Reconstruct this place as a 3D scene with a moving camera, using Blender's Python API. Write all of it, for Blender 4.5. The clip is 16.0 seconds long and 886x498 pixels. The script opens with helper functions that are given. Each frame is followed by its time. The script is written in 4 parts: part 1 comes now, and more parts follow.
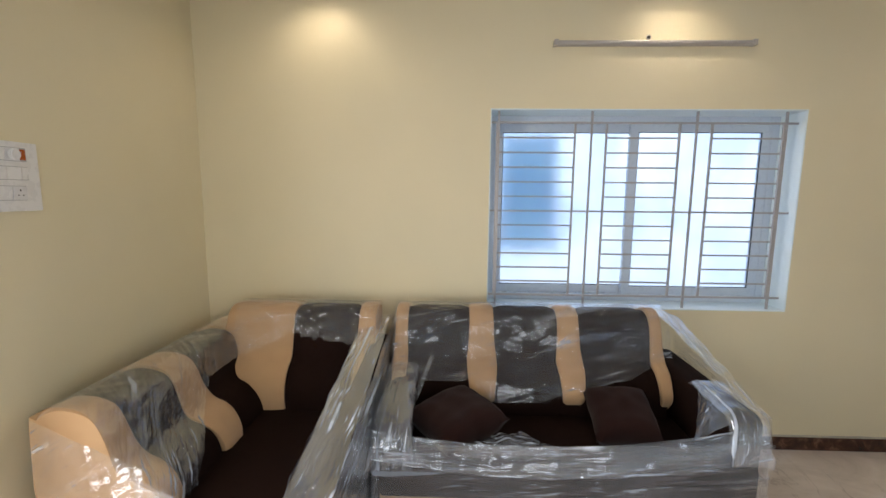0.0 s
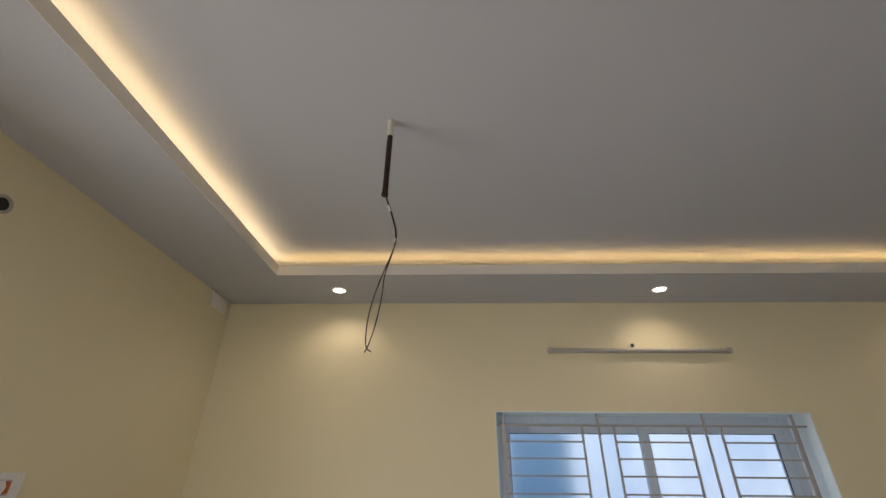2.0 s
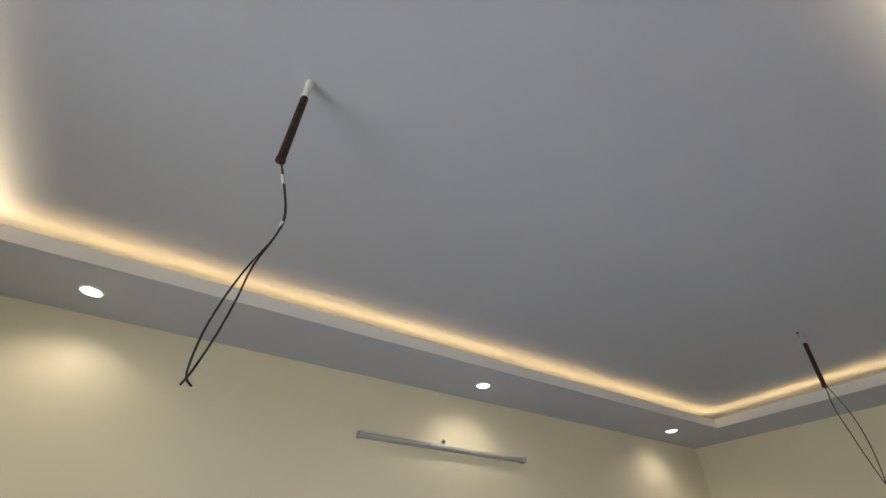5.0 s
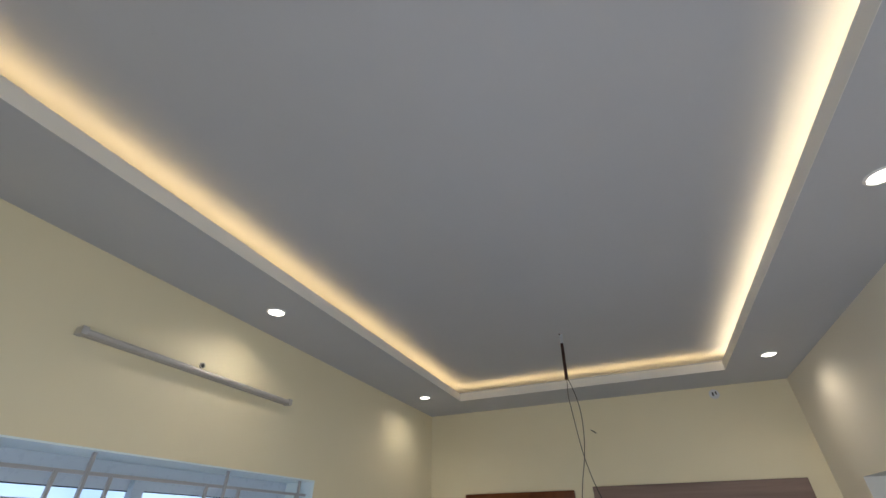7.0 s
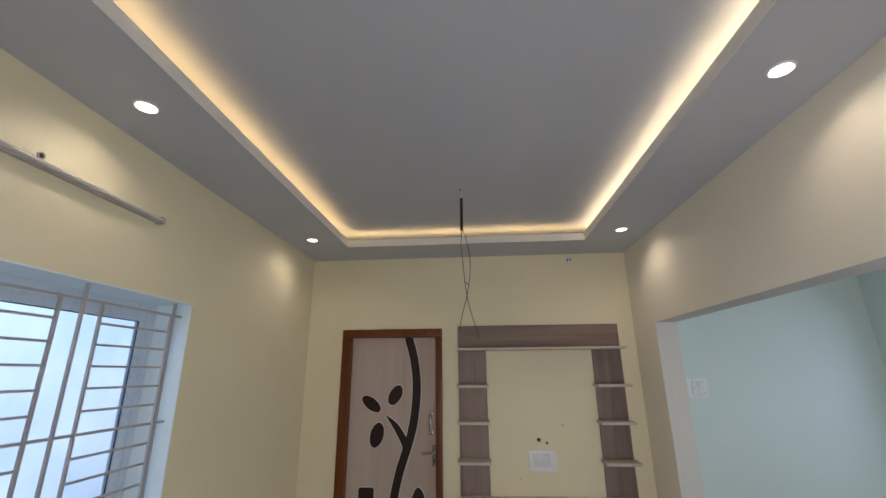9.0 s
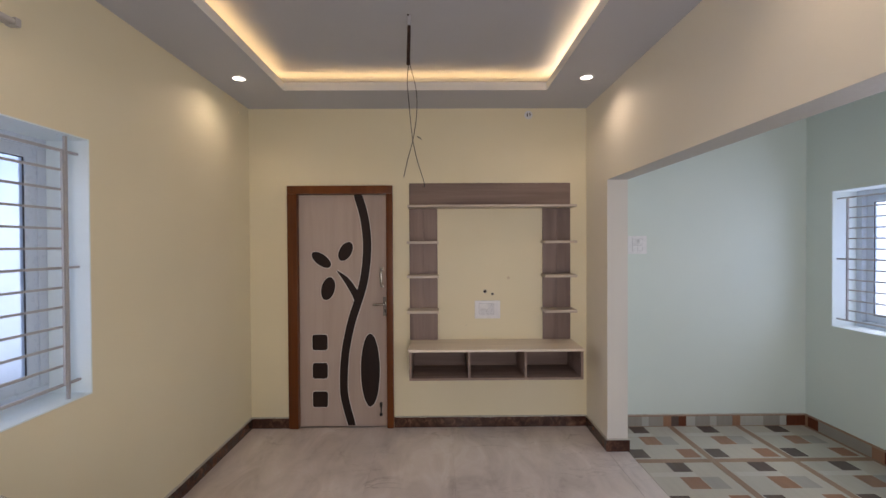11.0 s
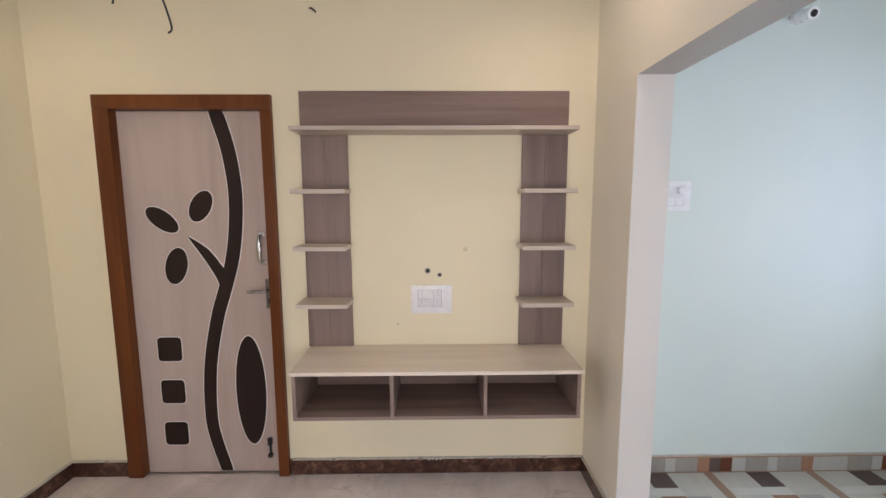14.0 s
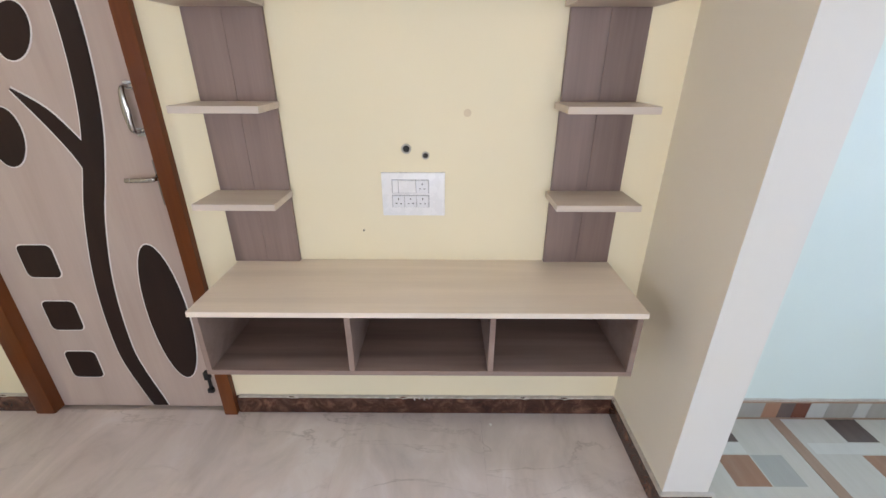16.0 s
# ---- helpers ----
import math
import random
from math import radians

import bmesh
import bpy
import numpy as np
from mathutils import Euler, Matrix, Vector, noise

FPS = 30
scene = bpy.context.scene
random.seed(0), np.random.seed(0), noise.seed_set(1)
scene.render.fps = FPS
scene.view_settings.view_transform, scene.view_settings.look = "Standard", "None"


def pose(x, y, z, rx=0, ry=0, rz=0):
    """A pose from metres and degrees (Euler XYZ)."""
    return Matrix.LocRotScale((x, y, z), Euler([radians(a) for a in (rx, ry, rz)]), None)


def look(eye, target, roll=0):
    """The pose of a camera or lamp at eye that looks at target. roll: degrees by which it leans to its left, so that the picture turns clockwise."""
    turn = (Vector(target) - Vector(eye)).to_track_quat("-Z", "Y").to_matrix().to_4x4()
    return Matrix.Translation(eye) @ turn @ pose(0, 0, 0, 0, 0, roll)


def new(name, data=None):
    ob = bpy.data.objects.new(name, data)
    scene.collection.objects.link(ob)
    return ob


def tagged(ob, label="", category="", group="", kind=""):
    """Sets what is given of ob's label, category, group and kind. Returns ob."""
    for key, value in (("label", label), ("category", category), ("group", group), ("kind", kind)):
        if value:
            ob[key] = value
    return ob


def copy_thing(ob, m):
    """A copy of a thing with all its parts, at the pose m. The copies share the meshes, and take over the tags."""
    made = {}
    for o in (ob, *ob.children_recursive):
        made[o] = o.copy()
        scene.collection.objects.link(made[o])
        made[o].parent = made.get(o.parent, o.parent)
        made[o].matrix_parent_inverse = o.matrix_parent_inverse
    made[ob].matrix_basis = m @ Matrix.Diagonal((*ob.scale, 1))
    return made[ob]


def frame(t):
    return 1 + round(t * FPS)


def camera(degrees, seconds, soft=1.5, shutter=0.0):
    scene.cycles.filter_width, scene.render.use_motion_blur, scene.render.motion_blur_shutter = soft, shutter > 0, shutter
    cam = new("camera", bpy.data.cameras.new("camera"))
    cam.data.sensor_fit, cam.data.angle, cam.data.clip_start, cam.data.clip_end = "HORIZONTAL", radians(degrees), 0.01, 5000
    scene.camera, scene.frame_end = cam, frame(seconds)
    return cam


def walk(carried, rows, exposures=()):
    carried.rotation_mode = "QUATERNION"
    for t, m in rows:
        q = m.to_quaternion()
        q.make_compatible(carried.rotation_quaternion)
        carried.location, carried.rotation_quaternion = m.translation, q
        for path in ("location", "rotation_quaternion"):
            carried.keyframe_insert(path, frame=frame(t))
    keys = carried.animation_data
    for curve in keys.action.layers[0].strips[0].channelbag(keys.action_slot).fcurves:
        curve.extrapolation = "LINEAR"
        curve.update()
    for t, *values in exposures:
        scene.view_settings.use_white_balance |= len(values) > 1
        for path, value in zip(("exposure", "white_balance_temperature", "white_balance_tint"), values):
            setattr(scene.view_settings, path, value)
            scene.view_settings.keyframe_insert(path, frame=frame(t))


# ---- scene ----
cam = camera(93.7, 16.0, 1.5)
PATH = [
    (0, (-3.711, -2.556, 1.61), (-3.766, -0.573, 1.35), 0.5),
    (0.5, (-3.712, -2.572, 1.66), (-3.774, -0.574, 1.724), 0.6),
    (1, (-3.713, -2.597, 1.709), (-3.777, -0.634, 2.089), 0.6),
    (1.5, (-3.714, -2.625, 1.762), (-3.776, -0.747, 2.447), 0.5),
    (2, (-3.741, -2.66, 1.798), (-3.797, -0.898, 2.742), 0.5),
    (2.5, (-3.755, -2.673, 1.798), (-3.786, -1.025, 2.931), 0.5),
    (3, (-3.795, -2.643, 1.832), (-3.755, -1.068, 3.065), 0.4),
    (3.2, (-3.821, -2.628, 1.831), (-3.733, -1.075, 3.089), 0.3),
    (5.3, (-4.004, -2.169, 1.856), (-3.078, -0.918, 3.113), -0.0),
    (5.5, (-4.034, -2.119, 1.854), (-3.027, -0.931, 3.109), -0.3),
    (6, (-4.076, -1.995, 1.862), (-2.865, -0.97, 3.08), -0.4),
    (6.5, (-3.993, -1.87, 1.856), (-2.606, -1.036, 3.032), -0.5),
    (7, (-3.935, -1.787, 1.857), (-2.413, -1.149, 2.986), -0.6),
    (7.5, (-3.894, -1.644, 1.859), (-2.259, -1.197, 2.92), -0.8),
    (8, (-3.881, -1.559, 1.844), (-2.15, -1.249, 2.795), -0.6),
    (8.5, (-3.865, -1.555, 1.795), (-2.036, -1.344, 2.577), -0.6),
    (9, (-3.848, -1.572, 1.741), (-1.937, -1.422, 2.313), -0.5),
    (9.5, (-3.825, -1.567, 1.685), (-1.859, -1.459, 2.034), -0.5),
    (10, (-3.803, -1.567, 1.63), (-1.811, -1.499, 1.794), -0.5),
    (12.5, (-3.046, -1.987, 1.607), (-1.049, -2.042, 1.517), -0.1),
    (13, (-2.751, -2.081, 1.603), (-0.754, -2.134, 1.502), -0.2),
    (13.5, (-2.528, -2.127, 1.593), (-0.534, -2.165, 1.445), -0.2),
    (14, (-2.262, -2.119, 1.593), (-0.277, -2.144, 1.351), -0.2),
    (14.5, (-2.045, -2.131, 1.563), (-0.082, -2.142, 1.181), -0.1),
    (15, (-1.762, -2.165, 1.546), (0.157, -2.173, 0.982), -0.2),
    (15.5, (-1.587, -2.206, 1.508), (0.277, -2.191, 0.782), -0.3),
    (16, (-1.44, -2.195, 1.467), (0.384, -2.187, 0.648), 0.1),
]

walk(cam, [(t, look(eye, target, roll)) for t, eye, target, roll in PATH],
     [(0, -0.37, 7000, 14), (0.5, -0.66, 7050, 14), (1.5, -1.12, 7350, 15), (3.2, -0.82, 6950, 13), (5.5, -0.72, 6300, 11), (8.5, -0.76, 6300, 10), (10, -0.64, 7100, 22), (12.5, -0.27, 6700, 22), (14.2, 0.18, 6550, 21), (16, 0.44, 6200, 17)])

# plan: x east, y north, z up
XW, XE = -5.28, 0.0
YN, YS = 0.0, -2.96
YB, YD = -3.118, -4.90
ZS, ZC = 2.805, 2.94
OPX, OPZ = -0.458, 2.106
OPW = -4.85
WIN = (-3.505, -1.662, 0.909, 2.119)
DWIN = (-1.50, -0.255, 0.92, 2.037)
XDE = -0.016
COVE = (-4.784, -0.432, -2.501, -0.467)

# ---- light ----
world = bpy.data.worlds.new("sky")
scene.world = world
world.use_nodes = True
sky = world.node_tree.nodes.new("ShaderNodeTexSky")
sky.sky_type, sky.sun_disc = "NISHITA", False
sky.sun_elevation, sky.sun_rotation = radians(50), radians(200)
bg = world.node_tree.nodes["Background"]
bg.inputs["Strength"].default_value = 0.12
world.node_tree.links.new(sky.outputs[0], bg.inputs[0])


def lamp(name, kind, m, power, color, size=0.1, size_y=None, spot=None, blend=0.5, spread=None):
    d = bpy.data.lights.new(name, kind)
    d.energy, d.color = power, color
    if kind == "AREA":
        d.shape, d.size, d.size_y = "RECTANGLE", size, size_y or size
        if spread:
            d.spread = radians(spread)
    elif kind == "SPOT":
        d.spot_size, d.spot_blend, d.shadow_soft_size = radians(spot), blend, size
    elif kind == "SUN":
        d.angle = radians(size)
    ob = new(name, d)
    ob.matrix_world = m
    return ob


DAY = (0.72, 0.84, 1.0)
WARM = (1.0, 0.66, 0.26)
SPOT = (1.0, 0.88, 0.72)
lamp("sun", "SUN", look((0, -20, 30), (0, 0, 0)), 1.0, (1.0, 0.96, 0.9), size=8)
lamp("window_light", "AREA", look((-2.20, 2.2, 1.9), (-2.20, 0, 1.6)), 262, DAY, 7.0, 3.2)
lamp("dining_window_light", "AREA", look(((DWIN[0] + DWIN[1]) / 2, YD - 0.33, 1.48), ((DWIN[0] + DWIN[1]) / 2, 0, 1.48)), 26, (0.80, 0.88, 1.0), 1.2, 1.08)
# Added fill from the west, out of view, to brighten the mint dining wall
lamp("unseen_west_fill", "AREA", look((XW - 0.22, -4.02, 1.5), (0, -4.02, 1.45)), 20, (0.84, 0.92, 1.0), 1.3, 1.15)
lamp("doorway_light", "AREA", look((XW - 0.22, -2.20, 1.10), (0, -2.20, 0.85)), 56, (0.94, 0.965, 1.0), 0.95, 1.95)
# Added fill from the south, out of view, aimed at west wall and sofas
lamp("unseen_south_fill", "AREA", look((-3.1, YD - 0.22, 1.35), (-5.2, -0.8, 1.25)), 16, (0.86, 0.93, 1.0), 1.3, 1.4, spread=110)
DOWN = [(-0.672, -0.24), (-2.474, -0.24), (-4.472, -0.24), (-0.68, -2.722), (-2.47, -2.722), (-4.472, -2.722)]
for a, b in DOWN:
    lamp("downlight_beam", "SPOT", look((a, b, ZS - 0.012), (a, b, 0)), 10, SPOT, size=0.035, spot=150, blend=0.7)
cx0, cx1, cy0, cy1 = COVE
zl = ZS + 0.052
for n, p, sx, sy in (("n", ((cx0 + cx1) / 2, cy1 + 0.045), cx1 - cx0 + 0.1, 0.02), ("s", ((cx0 + cx1) / 2, cy0 - 0.045), cx1 - cx0 + 0.1, 0.02),
                     ("w", (cx0 - 0.045, (cy0 + cy1) / 2), 0.02, cy1 - cy0 + 0.1), ("e", (cx1 + 0.045, (cy0 + cy1) / 2), 0.02, cy1 - cy0 + 0.1)):
    lamp("cove_light_" + n, "AREA", pose(p[0], p[1], zl, 180, 0, 0), (1.2 if n in "ne" else 1.9) * max(sx, sy), WARM if n in "ne" else (1.0, 0.77, 0.46), sx, sy)

# ---- materials ----


class Mat:
    """A small node builder."""

    def __init__(self, name, color=(0.8, 0.8, 0.8), rough=0.6, metal=0.0, spec=0.5):
        self.m = bpy.data.materials.new(name)
        self.m.use_nodes = True
        self.t = self.m.node_tree
        self.b = self.t.nodes["Principled BSDF"]
        self.set("Base Color", (*color, 1))
        self.set("Roughness", rough)
        self.set("Metallic", metal)
        self.set("Specular IOR Level", spec)

    def set(self, k, v):
        if isinstance(v, bpy.types.NodeSocket):
            self.t.links.new(v, self.b.inputs[k])
        else:
            self.b.inputs[k].default_value = v

    def node(self, kind, **inp):
        n = self.t.nodes.new("ShaderNode" + kind)
        for k, v in inp.items():
            k = int(k[1:]) if k[0] == "i" and k[1:].isdigit() else k.replace("_", " ")
            if isinstance(v, bpy.types.NodeSocket):
                self.t.links.new(v, n.inputs[k])
            else:
                n.inputs[k].default_value = v
        return n

    def coords(self, scale=(1, 1, 1), world_space=True, spin=(0, 0, 0)):
        if world_space:
            src = self.node("NewGeometry").outputs["Position"]
        else:
            src = self.node("TexCoord").outputs["Object"]
        return self.node("Mapping", Vector=src, Scale=scale, Rotation=spin).outputs[0]

    def noise(self, co, scale, detail=4, rough=0.55, warp=0.0):
        return self.node("TexNoise", Vector=co, Scale=scale, Detail=detail, Roughness=rough, Distortion=warp).outputs["Fac"]

    def ramp(self, fac, stops):
        r = self.node("ValToRGB", Fac=fac)
        e = r.color_ramp.elements
        while len(e) < len(stops):
            e.new(0.5)
        for el, (p, c) in zip(e, stops):
            el.position = p
            el.color = (*c, 1) if len(c) == 3 else c
        return r.outputs[0]

    def mix(self, fac, a, b, how="MIX"):
        n = self.t.nodes.new("ShaderNodeMix")
        n.data_type, n.blend_type = "RGBA", how
        for k, v in ((0, fac), (6, a), (7, b)):
            if isinstance(v, bpy.types.NodeSocket):
                self.t.links.new(v, n.inputs[k])
            else:
                n.inputs[k].default_value = (*v, 1) if isinstance(v, tuple) and len(v) == 3 else v
        return n.outputs[2]

    def bump(self, h, strength=0.2, dist=0.002):
        self.set("Normal", self.node("Bump", Height=h, Strength=strength, Distance=dist).outputs[0])
        return self


def paint(name, a, b, rough=0.55, bump=0.25):
    k = Mat(name, a, rough)
    co = k.coords()
    big = k.noise(co, 0.9, 3, 0.6)
    fine = k.noise(co, 55, 4, 0.6)
    col = k.mix(k.ramp(big, [(0.35, (0, 0, 0)), (0.7, (1, 1, 1))]), a, b)
    spots = k.ramp(k.noise(co, 6, 5, 0.7), [(0.70, (0, 0, 0)), (0.80, (0.35, 0.35, 0.35))])
    col = k.mix(spots, col, tuple(v * 0.88 for v in b))
    k.set("Base Color", col)
    k.set("Roughness", k.ramp(fine, [(0.3, (rough - 0.08,) * 3), (0.7, (rough + 0.08,) * 3)]))
    roll = k.node("Math", i0=fine, i1=k.noise(co, 4, 3)).outputs[0]
    k.bump(roll, bump, 0.0015)
    return k.m


def plain(name, color, rough=0.4, metal=0.0, grain=30, amount=0.12):
    k = Mat(name, color, rough, metal)
    n = k.noise(k.coords(world_space=False), grain, 4)
    k.set("Base Color", k.mix(n, color, tuple(c * (1 - amount) for c in color)))
    k.set("Roughness", k.ramp(n, [(0.3, (rough * 0.8,) * 3), (0.7, (min(1, rough * 1.2),) * 3)]))
    return k.m


def laminate(name, dark, light, along, rough=0.42, stretch=14.0):
    """Wood-grain laminate with its grain along the given axis (0, 1 or 2)."""
    k = Mat(name, light, rough)
    sc = [stretch] * 3
    sc[along] = 0.7
    co = k.coords(tuple(sc))
    a = k.noise(co, 1.0, 6, 0.62, 0.5)
    sc2 = [90.0] * 3
    sc2[along] = 2.5
    b = k.noise(k.coords(tuple(sc2)), 1.0, 3, 0.6)
    sc3 = [4.5] * 3
    sc3[along] = 0.35
    c = k.noise(k.coords(tuple(sc3)), 1.0, 2, 0.5, 0.8)
    col = k.ramp(a, [(0.32, dark), (0.66, light)])
    col = k.mix(0.18, col, k.ramp(b, [(0.35, dark), (0.6, light)]))
    col = k.mix(0.50, col, k.ramp(c, [(0.40, dark), (0.58, light)]))
    k.set("Base Color", col)
    k.set("Specular IOR Level", 0.3)
    k.bump(b, 0.08, 0.001)
    return k.m


CREAM = paint("cream_wall_paint", (0.80, 0.72, 0.51), (0.76, 0.685, 0.48))
MINT = paint("pale_mint_wall_paint", (0.655, 0.732, 0.68), (0.62, 0.70, 0.65))
# Ceiling white darkened and blued: dim daylight is put into the colour
SHADED_WHITE = paint("shaded_ceiling_paint", (0.50, 0.52, 0.57), (0.47, 0.49, 0.54), 0.7)
OFFWHITE = paint("off_white_wall_paint", (0.68, 0.655, 0.60), (0.64, 0.62, 0.56))
# Yellow wall paint made paler: light from the north window is in it
SOUTH_LIT_CREAM = paint("window_lit_wall_paint", (0.85, 0.785, 0.655), (0.81, 0.75, 0.62))
# Wall paint darkened: the shade under the passage lintel is in this colour
LINTEL_SHADED = paint("shaded_lintel_paint", (0.45, 0.435, 0.40), (0.41, 0.395, 0.36))
# White gloss tinted blue: daylight through the window is put into the paint
REVEAL = paint("daylit_white_gloss", (0.80, 0.90, 0.92), (0.75, 0.85, 0.88), 0.35)
LIPW = paint("white_gypsum_edge", (0.80, 0.78, 0.74), (0.76, 0.74, 0.70), 0.6)
FILLER = plain("rough_filler", (0.60, 0.56, 0.48), 0.8, grain=40, amount=0.5)
BLACKW = plain("black_wire_sleeve", (0.012, 0.011, 0.012), 0.45)
RUST = plain("rusty_pipe", (0.055, 0.022, 0.014), 0.7, 0.2, 60, 0.6)
PLASTIC = plain("white_plastic", (0.80, 0.80, 0.80), 0.28, amount=0.03)
PLASTIC_GREY = plain("pale_grey_plastic", (0.73, 0.735, 0.75), 0.3, amount=0.03)
BATTEN_GREY = plain("grey_batten_plastic", (0.50, 0.48, 0.46), 0.45, grain=12, amount=0.2)
GAP_SHADE = plain("grey_gap_shade", (0.45, 0.45, 0.46), 0.6)
HOLE = plain("dark_hole", (0.03, 0.027, 0.024), 0.8)
ORANGE = plain("orange_neon_window", (0.55, 0.12, 0.02), 0.25)
STEEL = plain("brushed_steel", (0.50, 0.48, 0.45), 0.24, 1.0, 90, 0.15)
DARKSTEEL = plain("dull_dark_steel", (0.22, 0.20, 0.18), 0.35, 0.9, 60, 0.3)
BARS = plain("grille_white_enamel", (0.44, 0.43, 0.44), 0.35, amount=0.15)
# White frame plastic with the window's blue light and shade in its colour
UPVC = plain("daylit_white_upvc", (0.58, 0.67, 0.77), 0.3, amount=0.04)
GASKET = plain("black_rubber", (0.02, 0.022, 0.03), 0.6)
TEAK = laminate("polished_teak_frame", (0.10, 0.026, 0.006), (0.18, 0.052, 0.011), 2, 0.32, 22)
DOORW = laminate("pale_door_laminate", (0.39, 0.30, 0.255), (0.51, 0.42, 0.365), 2, 0.36, 6)
INLAY = laminate("dark_wenge_inlay", (0.011, 0.0045, 0.003), (0.024, 0.010, 0.007), 2, 0.5)
OUTLINE = plain("white_groove_line", (0.78, 0.75, 0.72), 0.5)
UNIT_DARK_V = laminate("greige_laminate_upright", (0.13, 0.086, 0.072), (0.29, 0.21, 0.18), 2, 0.42, 9)
UNIT_DARK_H = laminate("greige_laminate_level", (0.14, 0.088, 0.070), (0.31, 0.225, 0.185), 1, 0.42, 9)
UNIT_MID = laminate("greige_shelf_laminate", (0.45, 0.375, 0.31), (0.62, 0.535, 0.45), 1, 0.40)
UNIT_LIGHT = laminate("cream_laminate", (0.62, 0.53, 0.43), (0.82, 0.72, 0.60), 1, 0.38)


def marble_brown():
    k = Mat("brown_marble", (0.1, 0.04, 0.03), 0.18)
    co = k.coords()
    n = k.noise(co, 14, 7, 0.7, 1.2)
    v = k.node("TexVoronoi", Vector=co, Scale=16).outputs["Distance"]
    col = k.ramp(n, [(0.34, (0.030, 0.012, 0.009)), (0.50, (0.095, 0.038, 0.024)), (0.66, (0.25, 0.13, 0.08))])
    col = k.mix(k.ramp(v, [(0.0, (0, 0, 0)), (0.6, (0.5, 0.5, 0.5))]), col, (0.035, 0.016, 0.012))
    k.set("Base Color", col)
    return k.m


def marble_floor():
    k = Mat("blush_marble_tile", (0.6, 0.5, 0.45), 0.14)
    co = k.coords()
    rnd = k.node("ObjectInfo").outputs["Random"]
    off = k.node("VectorMath", i0=co, i1=k.node("CombineXYZ", Z=rnd).outputs[0]).outputs[0]
    n = k.noise(k.node("Mapping", Vector=off, Scale=(1.2, 2.6, 0.05), Rotation=(0, 0, 0.6)).outputs[0], 1.6, 6, 0.62, 0.9)
    col = k.ramp(n, [(0.28, (0.52, 0.45, 0.42)), (0.44, (0.64, 0.57, 0.535)), (0.56, (0.71, 0.63, 0.59)), (0.72, (0.79, 0.73, 0.70))])
    vn = k.noise(k.node("Mapping", Vector=off, Scale=(2.0, 0.8, 0.02), Rotation=(0, 0, 0.9)).outputs[0], 1.7, 6, 0.58, 0.7)
    vein = k.ramp(vn, [(0.482, (0, 0, 0)), (0.496, (0.42, 0.42, 0.42)), (0.507, (0, 0, 0))])
    patch = k.ramp(k.noise(off, 1.3, 3), [(0.44, (0, 0, 0)), (0.58, (1, 1, 1))])
    col = k.mix(k.mix(patch, (0, 0, 0), vein), col, (0.26, 0.21, 0.185))
    vn2 = k.noise(k.node("Mapping", Vector=off, Scale=(1.1, 2.2, 0.02), Rotation=(0, 0, 0.4)).outputs[0], 1.5, 5, 0.55, 2.2)
    col = k.mix(k.ramp(vn2, [(0.55, (0, 0, 0)), (0.60, (0.3, 0.3, 0.3)), (0.66, (0, 0, 0))]), col, (0.70, 0.64, 0.59))
    k.set("Base Color", col)
    k.set("Roughness", k.ramp(k.noise(co, 3, 4), [(0.3, (0.10,) * 3), (0.7, (0.20,) * 3)]))
    return k.m


BROWN_MARBLE = marble_brown()
FLOOR_TILE = marble_floor()
GROUT = plain("grout", (0.60, 0.53, 0.49), 0.8)


def tile_print(name, a, b):
    k = Mat(name, a, 0.16)
    n = k.noise(k.coords((4, 30, 4)), 1.0, 5, 0.6)
    k.set("Base Color", k.mix(n, a, b))
    return k.m


T_LIGHT = tile_print("tile_print_ivory", (0.45, 0.41, 0.34), (0.55, 0.51, 0.43))
T_PALE = tile_print("tile_print_pale_ivory", (0.52, 0.495, 0.43), (0.60, 0.57, 0.50))
T_GREY = tile_print("tile_print_sage_grey", (0.31, 0.30, 0.26), (0.39, 0.38, 0.33))
T_DARK = tile_print("tile_print_umber", (0.075, 0.05, 0.042), (0.13, 0.09, 0.075))
T_ORANGE = tile_print("tile_print_terracotta", (0.25, 0.125, 0.07), (0.36, 0.20, 0.125))
T_TAN = tile_print("tile_print_tan", (0.27, 0.17, 0.11), (0.36, 0.24, 0.165))
T_RED = tile_print("tile_print_maroon", (0.08, 0.022, 0.012), (0.16, 0.05, 0.025))


def fabric(name, a, b, grain=900.0, sheen=0.3):
    k = Mat(name, a, 0.9, spec=0.08)
    co = k.coords(world_space=False)
    n = k.noise(co, 7, 5, 0.6)
    w = k.noise(co, grain, 2)
    k.set("Base Color", k.mix(n, a, b))
    k.set("Sheen Weight", sheen)
    k.bump(w, 0.35, 0.001)
    return k.m


DARKF = fabric("dark_brown_velvet", (0.011, 0.0048, 0.0035), (0.017, 0.008, 0.006), sheen=0.0)
CREAMF = fabric("tan_fabric", (0.46, 0.285, 0.15), (0.54, 0.355, 0.20))
PILLOWF = fabric("chocolate_cushion_fabric", (0.018, 0.007, 0.006), (0.028, 0.012, 0.010), sheen=0.08)


